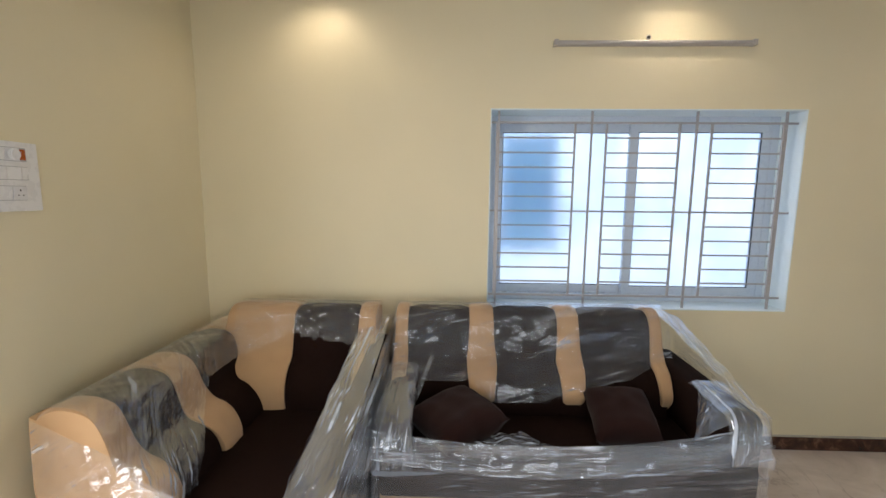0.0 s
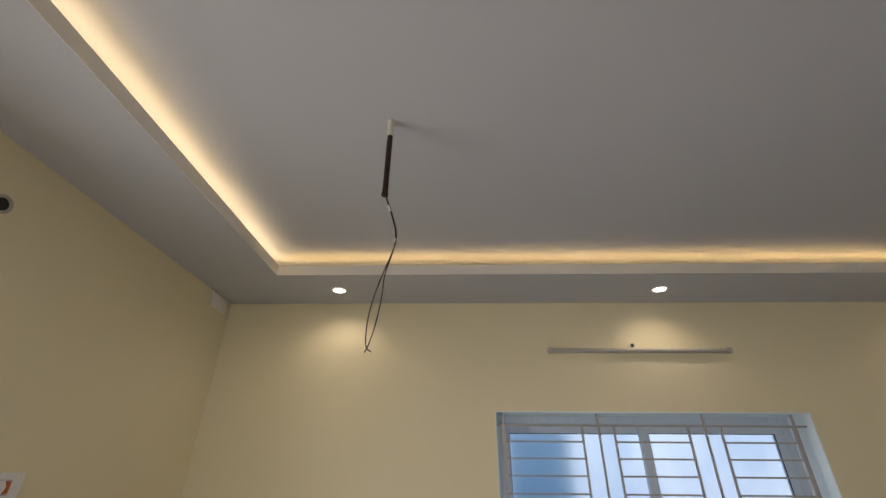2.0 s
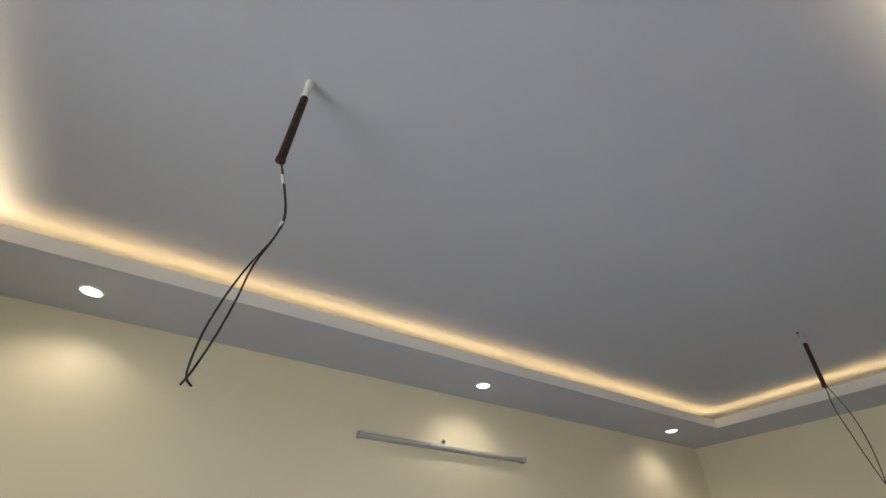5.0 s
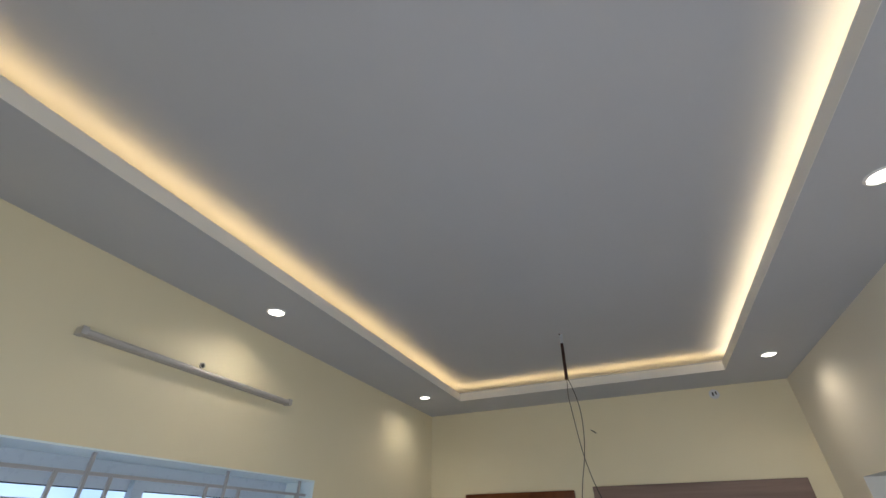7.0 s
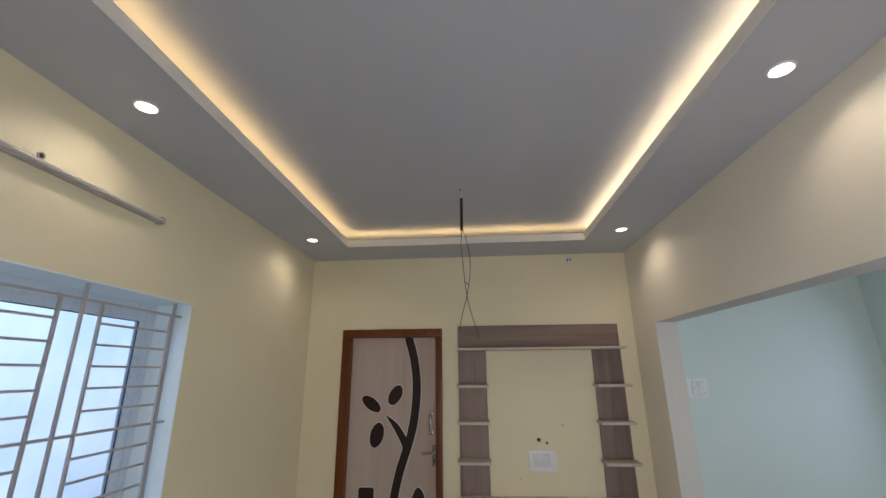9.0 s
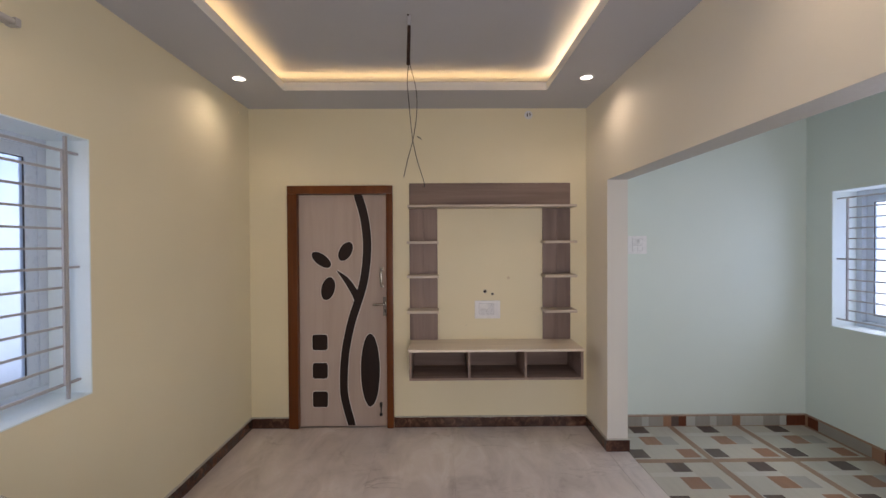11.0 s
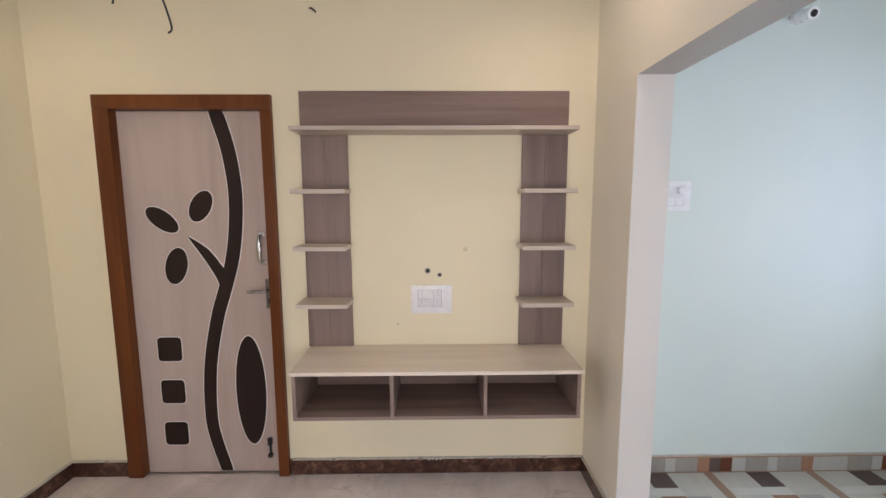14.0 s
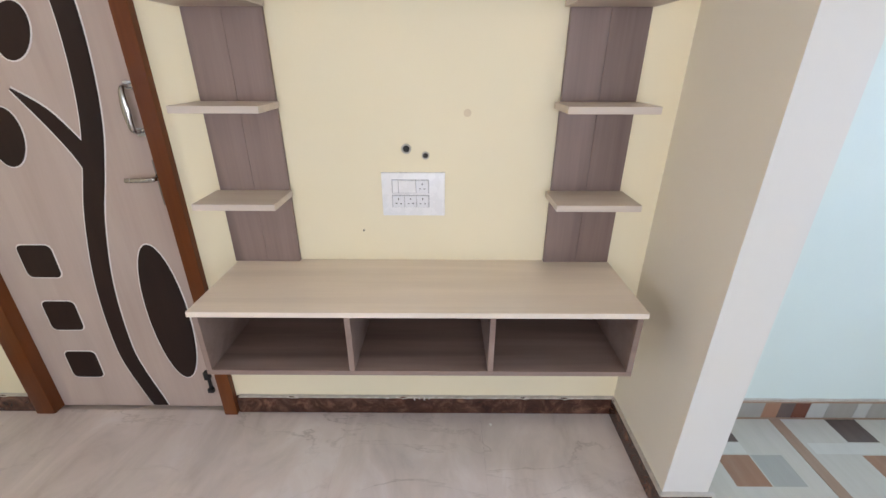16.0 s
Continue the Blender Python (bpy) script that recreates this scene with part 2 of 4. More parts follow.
def film_mat(name, haze, line, spin=0.0, rough=0.10, mirror=0.06):
    """Clear film, hazy in streaks, with crease highlights painted as thin pale streaks along its own u direction."""
    k = Mat(name, (0.78, 0.87, 1.0), rough, spec=0.8)
    uv = k.node("TexCoord").outputs["UV"]
    turned = k.node("Mapping", Vector=uv, Rotation=(0, 0, spin)).outputs[0]

    def streak(a, b, lo, hi, warp=0.0, detail=2):
        co = k.node("Mapping", Vector=turned, Scale=(a, b, 1)).outputs[0]
        n = k.noise(co, 1.0, detail, 0.5, warp)
        return k.ramp(n, [(lo, (0, 0, 0)), (hi, (1, 1, 1))]), n

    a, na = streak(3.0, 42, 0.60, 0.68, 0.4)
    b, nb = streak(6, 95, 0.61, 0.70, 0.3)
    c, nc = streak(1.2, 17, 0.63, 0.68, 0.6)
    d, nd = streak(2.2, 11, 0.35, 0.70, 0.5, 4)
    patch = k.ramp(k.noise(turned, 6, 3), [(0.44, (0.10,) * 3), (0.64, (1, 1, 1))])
    # Painted glints: opaque pale streaks stand in for gloss on the creases
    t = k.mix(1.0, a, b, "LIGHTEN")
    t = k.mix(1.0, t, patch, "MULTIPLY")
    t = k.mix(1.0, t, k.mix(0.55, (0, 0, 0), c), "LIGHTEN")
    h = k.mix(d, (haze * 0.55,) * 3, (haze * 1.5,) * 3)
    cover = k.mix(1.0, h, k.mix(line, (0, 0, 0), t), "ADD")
    hh = k.node("Math", i0=na, i1=k.node("Math", i0=nd, i1=nc).outputs[0]).outputs[0]
    relief = k.node("Bump", Height=hh, Strength=0.6, Distance=0.012).outputs[0]
    k.set("Normal", relief)
    # the clear part: see-through, with a sharp gloss that grows towards grazing angles
    edge = k.node("Math", i0=k.node("LayerWeight", Blend=0.5, Normal=relief).outputs["Facing"], i1=3.0)
    edge.operation = "POWER"
    gloss = k.node("Math", i0=edge.outputs[0], i1=mirror)
    gloss.use_clamp = True
    shine = k.node("BsdfGlossy", Color=(0.95, 0.97, 1.0, 1), Roughness=rough, Normal=relief)
    clear = k.node("MixShader", i0=gloss.outputs[0], i1=k.node("BsdfTransparent").outputs[0], i2=shine.outputs[0])
    both = k.node("MixShader", i0=cover, i1=clear.outputs[0], i2=k.b.outputs[0])
    k.t.links.new(both.outputs[0], k.t.nodes["Material Output"].inputs["Surface"])
    return k.m


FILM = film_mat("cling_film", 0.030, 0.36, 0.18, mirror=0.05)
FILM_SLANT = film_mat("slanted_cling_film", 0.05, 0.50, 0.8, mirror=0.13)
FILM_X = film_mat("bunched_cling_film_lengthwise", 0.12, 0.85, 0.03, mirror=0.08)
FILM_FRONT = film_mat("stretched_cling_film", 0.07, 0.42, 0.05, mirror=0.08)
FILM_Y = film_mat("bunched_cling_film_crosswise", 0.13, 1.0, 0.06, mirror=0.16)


def frosted():
    k = Mat("frosted_glass", (0.40, 0.48, 0.59), 0.42)
    k.set("Transmission Weight", 1.0)
    k.set("IOR", 1.2)
    n = k.noise(k.coords(), 60, 4, 0.6)
    big = k.noise(k.coords((1, 1, 0.8)), 2.6, 3, 0.5)
    k.set("Base Color", k.mix(k.ramp(big, [(0.38, (0, 0, 0)), (0.62, (1, 1, 1))]), (0.30, 0.38, 0.50), (0.40, 0.47, 0.56)))
    k.bump(n, 0.4, 0.003)
    return k.m


GLASS = frosted()


def glow(name, color, strength):
    k = Mat(name, (0.9, 0.9, 0.9))
    k.set("Emission Color", (*color, 1))
    k.set("Emission Strength", strength)
    return k.m


LED = glow("led_disc", (1.0, 0.93, 0.80), 9.0)
STRIP = glow("led_strip_glow", (1.0, 0.72, 0.36), 6.0)

# ---- mesh helpers ----


def box_into(bm, x0, x1, y0, y1, z0, z1, mat=0):
    x0, x1 = sorted((x0, x1))
    y0, y1 = sorted((y0, y1))
    z0, z1 = sorted((z0, z1))
    v = [bm.verts.new(p) for p in ((x0, y0, z0), (x1, y0, z0), (x1, y1, z0), (x0, y1, z0), (x0, y0, z1), (x1, y0, z1), (x1, y1, z1), (x0, y1, z1))]
    fs = []
    for f in ((0, 3, 2, 1), (4, 5, 6, 7), (0, 1, 5, 4), (1, 2, 6, 5), (2, 3, 7, 6), (3, 0, 4, 7)):
        fc = bm.faces.new([v[i] for i in f])
        fc.material_index = mat
        fs.append(fc)
    return fs


def boxes(*specs, bevel=0.0, seg=2):
    bm = bmesh.new()
    for s in specs:
        box_into(bm, *s)
    if bevel:
        bmesh.ops.bevel(bm, geom=bm.edges[:], offset=bevel, segments=seg, affect="EDGES", profile=0.7)
    return bm


def disc_prism(r, depth, n=24, r2=None, bevel=0.0):
    """A round body along z, from 0 to depth."""
    bm = bmesh.new()
    bmesh.ops.create_cone(bm, cap_ends=True, segments=n, radius1=r, radius2=r if r2 is None else r2, depth=depth)
    bmesh.ops.translate(bm, verts=bm.verts, vec=(0, 0, depth / 2))
    if bevel:
        es = [e for e in bm.edges if abs(e.verts[0].co.z - e.verts[1].co.z) < 1e-6]
        bmesh.ops.bevel(bm, geom=es, offset=bevel, segments=2, affect="EDGES")
    return bm


def lathe(profile, n=24):
    bm = bmesh.new()
    rings = []
    for r, z in profile:
        rings.append([bm.verts.new((r * math.cos(2 * math.pi * i / n), r * math.sin(2 * math.pi * i / n), z)) for i in range(n)])
    for a, b in zip(rings, rings[1:]):
        for i in range(n):
            bm.faces.new((a[i], a[(i + 1) % n], b[(i + 1) % n], b[i]))
    bm.faces.new(rings[0][::-1])
    bm.faces.new(rings[-1])
    return bm


def tube(points, r, n=8):
    """A round rod along a line of points; r: a number, or one for each point."""
    bm = bmesh.new()
    pts = [Vector(p) for p in points]
    rs = r if isinstance(r, (list, tuple)) else [r] * len(pts)
    rings = []
    for i, p in enumerate(pts):
        d = (pts[min(i + 1, len(pts) - 1)] - pts[max(i - 1, 0)]).normalized()
        a = d.orthogonal().normalized() if i == 0 else (prev - d * prev.dot(d)).normalized()
        prev = a
        b = d.cross(a)
        rings.append([bm.verts.new(p + rs[i] * (math.cos(2 * math.pi * k / n) * a + math.sin(2 * math.pi * k / n) * b)) for k in range(n)])
    for a, b in zip(rings, rings[1:]):
        for i in range(n):
            bm.faces.new((a[i], a[(i + 1) % n], b[(i + 1) % n], b[i]))
    bm.faces.new(rings[0][::-1])
    bm.faces.new(rings[-1])
    return bm


def smooth_line(points, per=6):
    pts = [Vector(p) for p in points]
    out = []
    for i in range(len(pts) - 1):
        p0, p1, p2, p3 = pts[max(i - 1, 0)], pts[i], pts[i + 1], pts[min(i + 2, len(pts) - 1)]
        for k in range(per):
            t = k / per
            out.append(0.5 * ((2 * p1) + (p2 - p0) * t + (2 * p0 - 5 * p1 + 4 * p2 - p3) * t * t + (3 * p1 - p0 - 3 * p2 + p3) * t ** 3))
    out.append(pts[-1])
    return out


def mesh_of(name, bm, mats, smooth=False):
    bmesh.ops.recalc_face_normals(bm, faces=bm.faces)
    me = bpy.data.meshes.new(name)
    bm.to_mesh(me)
    bm.free()
    for m in (mats if isinstance(mats, (list, tuple)) else [mats]):
        me.materials.append(m)
    if smooth:
        me.shade_smooth()
        me.set_sharp_from_angle(angle=radians(40))
    return me


def part(name, bm, mats, parent, label="", smooth=False, m=None):
    ob = new(name, mesh_of(name, bm, mats, smooth))
    ob.parent = parent
    if m is not None:
        ob.matrix_local = m
    return tagged(ob, label)


def solid(name, bm, mats, label="", category="", kind="", group="", smooth=False, m=None):
    ob = new(name, mesh_of(name, bm, mats, smooth))
    if m is not None:
        ob.matrix_world = m
    return tagged(ob, label, category, group, kind)


def thing(name, label, category, m=None, group=""):
    ob = new(name)
    ob.empty_display_size = 0.1
    if m is not None:
        ob.matrix_world = m
    return tagged(ob, label, category, group)


# ---- structure ----
S = "structure"
solid("floor", boxes((XW - 0.2, XE + 0.2, YD - 0.2, 0.3, -0.2, -0.012)), GROUT, "pinkish grout bed under the marble-look floor tiles", "floor", S)
# the window wall
x0, x1, z0, z1 = WIN
solid("wall_north", boxes((XW - 0.2, x0, 0, 0.28, 0, 3.1), (x1, XE + 0.2, 0, 0.28, 0, 3.1), (x0, x1, 0, 0.28, 0, z0), (x0, x1, 0, 0.28, z1, 3.1)), CREAM,
      "smooth pale yellow painted wall with a window", "wall", S)
solid("wall_east", boxes((0, 0.2, YS - 0.09, -1.252, 0, 3.1), (0, 0.2, -0.339, 0, 0, 3.1), (0, 0.2, -1.252, -0.339, 2.127, 3.1), (0.075, 0.2, -1.252, -0.339, 0, 2.127)), CREAM, "pale yellow painted wall behind the television unit", "wall", S)
solid("wall_west", boxes((XW - 0.2, XW, YS - 0.09, -2.70, 0, 3.1), (XW - 0.2, XW, -1.70, 0, 0, 3.1), (XW - 0.2, XW, -2.70, -1.70, 2.1, 3.1)), CREAM, "pale yellow painted wall behind the corner sofa", "wall", S)
south = boxes((OPX, 0, YB, YS, 0, 3.1), (OPW, OPX, YB, YS, OPZ, 3.1), (XW, OPW, YB, YS, 0, 3.1))
for f in south.faces:
    c = f.calc_center_median()
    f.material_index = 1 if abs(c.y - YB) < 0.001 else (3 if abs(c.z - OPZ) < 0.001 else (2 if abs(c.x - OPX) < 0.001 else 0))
solid("wall_south", south, [SOUTH_LIT_CREAM, MINT, OFFWHITE, LINTEL_SHADED], "painted wall with a wide open passage to the dining space", "wall", S)
solid("wall_dining_east", boxes((XDE, 0.2, YD, YS - 0.09, 0, 3.1)), MINT, "pale mint painted wall of the dining space", "wall", S)
wx0, wx1 = -4.75, -3.45
# This wall's opening is added, out of view, to let the west fill in
solid("wall_dining_west", boxes((XW - 0.2, XW, YD, -4.70, 0, 3.1), (XW - 0.2, XW, -3.34, YS - 0.09, 0, 3.1), (XW - 0.2, XW, -4.70, -3.34, 0, 0.9), (XW - 0.2, XW, -4.70, -3.34, 2.1, 3.1)), MINT, "pale mint painted wall with an added unseen opening for fill light", "wall", S)
d0, d1, e0, e1 = DWIN
# The opening from x -4.6 to -2.4 is added for the south fill
solid("wall_dining_south", boxes((XW - 0.2, -4.6, YD - 0.28, YD, 0, 3.1), (-2.4, d0, YD - 0.28, YD, 0, 3.1), (-4.6, -2.4, YD - 0.28, YD, 0, 0.6), (-4.6, -2.4, YD - 0.28, YD, 2.1, 3.1), (d1, XE + 0.2, YD - 0.28, YD, 0, 3.1), (d0, d1, YD - 0.28, YD, 0, e0), (d0, d1, YD - 0.28, YD, e1, 3.1)),
      MINT, "pale mint painted wall with a window and an added unseen opening", "wall", S)
solid("ceiling", boxes((XW, XE, YS, YN, ZC, ZC + 0.12)), SHADED_WHITE, "flat white ceiling inside the lit recess, shade in its grey", "ceiling", S)
solid("ceiling_dining", boxes((XW, XE, YD, YB, 3.0, 3.12)), SHADED_WHITE, "flat white ceiling of the dining space", "ceiling", S)
gx = 0.0
soff = bmesh.new()
zt = ZS + 0.02
for b in ((XW, XE, cy1, YN, ZS, zt), (XW, XE, YS, cy0, ZS, zt), (XW, cx0, cy0, cy1, ZS, zt), (cx1, XE, cy0, cy1, ZS, zt)):
    box_into(soff, *b)
lt, lh = 0.018, ZS + 0.062
# Lip keeps unshaded white: strip-light bounce is put in as a colour step
for b in ((cx0 - lt, cx1 + lt, cy1, cy1 + lt, zt, lh), (cx0 - lt, cx1 + lt, cy0 - lt, cy0, zt, lh), (cx0 - lt, cx0, cy0, cy1, zt, lh), (cx1, cx1 + lt, cy0, cy1, zt, lh)):
    box_into(soff, *b, 1)
for b in ((cx0, cx1, cy1 - 0.002, cy1, ZS, zt), (cx0, cx1, cy0, cy0 + 0.002, ZS, zt), (cx0, cx0 + 0.002, cy0 + 0.002, cy1 - 0.002, ZS, zt), (cx1 - 0.002, cx1, cy0 + 0.002, cy1 - 0.002, ZS, zt)):
    box_into(soff, *b, 1)
g = 0.22
for b in ((cx0 - g, cx1 + g, cy1 + g, cy1 + g + 0.01, zt, ZC), (cx0 - g, cx1 + g, cy0 - g - 0.01, cy0 - g, zt, ZC), (cx0 - g - 0.01, cx0 - g, cy0 - g, cy1 + g, zt, ZC), (cx1 + g, cx1 + g + 0.01, cy0 - g, cy1 + g, zt, ZC)):
    box_into(soff, *b)
solid("ceiling_soffit", soff, [SHADED_WHITE, LIPW], "gypsum border round the recess, shade in its grey, hiding warm strip lights", "false ceiling", S)
strip = thing("cove_strip_light", "warm white strip lights laid behind the ceiling border", "strip light", pose(0, 0, 0))
for b in ((cx0 - 0.06, cx1 + 0.06, cy1 + 0.060, cy1 + 0.072), (cx0 - 0.06, cx1 + 0.06, cy0 - 0.072, cy0 - 0.060), (cx0 - 0.072, cx0 - 0.060, cy0 - 0.04, cy1 + 0.04), (cx1 + 0.060, cx1 + 0.072, cy0 - 0.04, cy1 + 0.04)):
    part("led_tape", boxes((*b, zt, zt + 0.004)), STRIP, strip)


# ---- windows ----
def sash(name, a, b, z0, z1, y, parent, label=""):
    w = 0.052
    bm = boxes((a, b, y, y + 0.03, z0, z0 + w), (a, b, y, y + 0.03, z1 - w, z1), (a, a + w, y, y + 0.03, z0 + w, z1 - w), (b - w, b, y, y + 0.03, z0 + w, z1 - w))
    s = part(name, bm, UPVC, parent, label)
    pane = part("pane", boxes((a + w, b - w, y + 0.012, y + 0.017, z0 + w, z1 - w)), GLASS, s, "frosted glass pane")
    pane.visible_shadow = False
    t = 0.004
    part("gasket", boxes((a + w, b - w, y + 0.006, y + 0.011, z0 + w, z0 + w + t), (a + w, b - w, y + 0.006, y + 0.011, z1 - w - t, z1 - w), (a + w, a + w + t, y + 0.006, y + 0.011, z0 + w + t, z1 - w - t),
                         (b - w - t, b - w, y + 0.006, y + 0.011, z0 + w + t, z1 - w - t)), GASKET, s, "black rubber gasket")


def window(name, W, H, label, m):
    """A sliding window of W x H metres; its opening's lower left corner is the origin, y goes outwards."""
    top = tagged(new(name), label, "window", kind=S)
    top.matrix_world = m
    t = 0.006
    part("reveal", boxes((-0.0, t, 0.001, 0.245, t, H - t), (W - t, W, 0.001, 0.245, t, H - t), (0, W, 0.001, 0.245, 0, t), (0, W, 0.001, 0.245, H - t, H)), REVEAL, top, "glossy white painted reveal, daylight's blue in its colour")
    f = 0.05
    part("window_frame", boxes((t, W - t, 0.200, 0.273, t, f), (t, W - t, 0.200, 0.273, H - f, H - t), (t, f, 0.200, 0.273, f, H - f), (W - f, W - t, 0.200, 0.273, f, H - f), bevel=0.003), UPVC, top, "white sliding window frame")
    sash("sash", f, W / 2 + 0.06, f, H - f, 0.240, top)
    sash("sash", W / 2 - 0.01, W - f, f, H - f, 0.205, top)
    return top


def bar(name, a, b, r, parent, label=""):
    """A square rod between two points."""
    a, b = Vector(a), Vector(b)
    bm = tube([a, b], r * 1.35, 4)
    return part(name, bm, BARS, parent, label)


def grille(name, xs_full, groups, zt_, zb, rows, xa, xb, H, label, m, y=0.03):
    top = thing(name, label, "window grille", m)
    for x in xs_full:
        bar("upright_bar", (x, y, 0.008), (x, y, H - 0.008), 0.006, top)
    for a, b in groups:
        bar("upright_bar", (a, y + 0.003, zb), (a, y + 0.003, zt_), 0.006, top)
        bar("upright_bar", (b, y + 0.003, zb), (b, y + 0.003, zt_), 0.006, top)
    mid = zt_ + (zb - zt_) * (rows // 2) / rows
    for z in (zt_, mid, zb):
        bar("cross_bar", (xa, y + 0.012, z), (xb, y + 0.012, z), 0.006, top)
    for a, b in groups:
        for i in range(1, rows):
            if i == rows // 2:
                continue
            z = zt_ + (zb - zt_) * i / rows
            bar("rung", (a, y + 0.010, z), (b, y + 0.010, z), 0.0052, top)
    return top


W_, H_ = x1 - x0, z1 - z0
window("window_1", W_, H_, "white sliding window with frosted glass above the sofa", pose(x0, 0, z0))
grille("window_grille", (-3.452 - x0, -2.897 - x0, -2.278 - x0, -1.758 - x0), ((-3.462 - x0, -2.994 - x0), (-2.807 - x0, -2.375 - x0), (-2.186 - x0, -1.768 - x0)), 2.045 - z0, 0.985 - z0, 12, 0.006, W_ - 0.02, H_,
       "white painted steel grille in the window above the wrapped sofa", pose(x0, 0, z0))
WD, HD = d1 - d0, e1 - e0
window("window_2", WD, HD, "white sliding window with frosted glass in the dining space", pose(d1, YD, e0, 0, 0, 180))
grille("window_grille", (0.62,), ((0.10, 0.53), (0.71, 1.14)), HD - 0.065, 0.065, 12, 0.006, WD - 0.006, HD,
       "white painted steel grille in the dining space window", pose(d1, YD, e0, 0, 0, 180))

# ---- outside ----
solid("ground", boxes((-60, 60, -60, 60, -0.6, -0.3)), plain("bare_ground", (0.22, 0.18, 0.14), 0.95), "bare dusty ground round the house", "ground", S)
# Added translucent sheet, standing in for an unidentified blue shape behind the glass
blue_sheet = plain("added_blue_sheet", (0.50, 0.80, 0.98), 0.8, grain=2, amount=0.2)
blue_sheet.node_tree.nodes["Principled BSDF"].inputs["Transmission Weight"].default_value = 0.55
solid("backdrop_sheet", boxes((-3.30, -2.74, 1.45, 1.47, 1.09, 2.17)), blue_sheet, "added blue sheet for an unknown blurred shape outside the frosted window", "tarpaulin", S)

# ---- skirting ----
sk = 0.094


def skirt(name, spec, label="dark brown veined marble skirting", mats=BROWN_MARBLE):
    solid(name, boxes(spec, bevel=0.0015, seg=1), mats, label, "skirting", S)


skirt("baseboard", (XW + 0.012, -0.012, -0.012, 0, 0, sk))
skirt("baseboard", (XW, XW + 0.012, -1.70, -0.012, 0, sk))
skirt("baseboard", (XW, XW + 0.012, YS + 0.012, -2.70, 0, sk))
skirt("baseboard", (-0.012, 0, -0.333, 0, 0, sk))
skirt("baseboard", (-0.012, 0, YS + 0.012, -1.258, 0, sk))
skirt("baseboard", (OPX - 0.012, 0, YS, YS + 0.012, 0, sk))
skirt("baseboard", (OPX - 0.012, OPX, YB - 0.012, YS, 0, sk))
skirt("baseboard", (XW, OPW, YS, YS + 0.012, 0, sk))

def filler(name, a, b, m, seed):
    """An uneven bead of white filler along the top of a skirting, from a to b metres along its x."""
    bm = bmesh.new()
    rows = []
    n = int((b - a) / 0.02)
    for i in range(n + 1):
        x = a + (b - a) * i / n
        k = 0.5 + 0.5 * noise.noise(Vector((x * 9, seed, 0)))
        drip = 0.014 * max(0, noise.noise(Vector((x * 22, seed, 5))) - 0.45) * 2
        rows.append([bm.verts.new((x, y, z)) for y, z in ((0.0, sk + 0.001 + 0.006 * k), (-0.006, sk + 0.0015 + 0.002 * k), (-0.0135, sk - 0.001 - drip), (-0.0135, sk - 0.004 - drip), (-0.0122, sk - 0.004 - drip))])
    for p, q in zip(rows, rows[1:]):
        for j in range(4):
            bm.faces.new((p[j], p[j + 1], q[j + 1], q[j]))
    solid(name, bm, FILLER, "rough white filler line along the top of the skirting", "trim", S, m=m)


filler("trim", 0.01, -(YS) - 1.262, pose(0, -1.26, 0, 0, 0, -90), 1.0)
filler("trim", 0.0, 0.333, pose(0, 0, 0, 0, 0, -90), 2.0)
filler("trim", 0.0, 5.26, pose(XW + 0.01, 0, 0), 3.0)
filler("trim", 0.01, -OPX + 0.012, pose(0, YS, 0, 0, 0, 180), 4.0)
filler("trim", 0.0, 0.19, pose(OPX, YS + 0.01, 0, 0, 0, -90), 5.0)

# ---- door ----
DY0, DY1 = -0.336, -1.255
PY0, PY1 = -0.42, -1.197
PZ = 2.058
door = tagged(new("door_1"), "pale wood-grain door with dark plant-shaped inlays in a teak frame, closed", "door", kind=S)
for nm, b in (("frame_post", (-0.028, 0.07, DY0, PY0, 0, PZ)), ("frame_post", (-0.028, 0.07, PY1, DY1, 0, PZ)), ("frame_head", (-0.028, 0.07, DY0, DY1, PZ, 2.13))):
    part(nm, boxes((*b,), bevel=0.006), TEAK, door, "polished teak", smooth=True)
leafd = part("door_panel", boxes((0.024, 0.056, PY0 - 0.002, PY1 + 0.002, 0.003, PZ - 0.003)), DOORW, door, "pale wood-grain door leaf")


def prism_yz(outline, x, depth):
    """A flat slab standing on the plane x, with the given outline of (y, z)."""
    bm = bmesh.new()
    a = [bm.verts.new((x, y, z)) for y, z in outline]
    b = [bm.verts.new((x - depth, y, z)) for y, z in outline]
    bm.faces.new(a)
    bm.faces.new(b[::-1])
    for i in range(len(a)):
        j = (i + 1) % len(a)
        bm.faces.new((a[i], b[i], b[j], a[j]))
    bmesh.ops.triangulate(bm, faces=[f for f in bm.faces if len(f.verts) > 4])
    return bm


def grow(outline, d):
    """The outline moved outwards by d."""
    n = len(outline)
    area = sum(outline[i][0] * outline[(i + 1) % n][1] - outline[(i + 1) % n][0] * outline[i][1] for i in range(n))
    s = 1 if area > 0 else -1
    out = []
    for i in range(n):
        a, b, c = Vector(outline[i - 1]), Vector(outline[i]), Vector(outline[(i + 1) % n])
        t1, t2 = (b - a).normalized(), (c - b).normalized()
        n1, n2 = Vector((t1.y, -t1.x)) * s, Vector((t2.y, -t2.x)) * s
        k = (n1 + n2)
        k = k / max(0.6, k.dot(n1)) if k.length > 1e-6 else n1
        out.append((b.x + k.x * d, b.y + k.y * d))
    return out


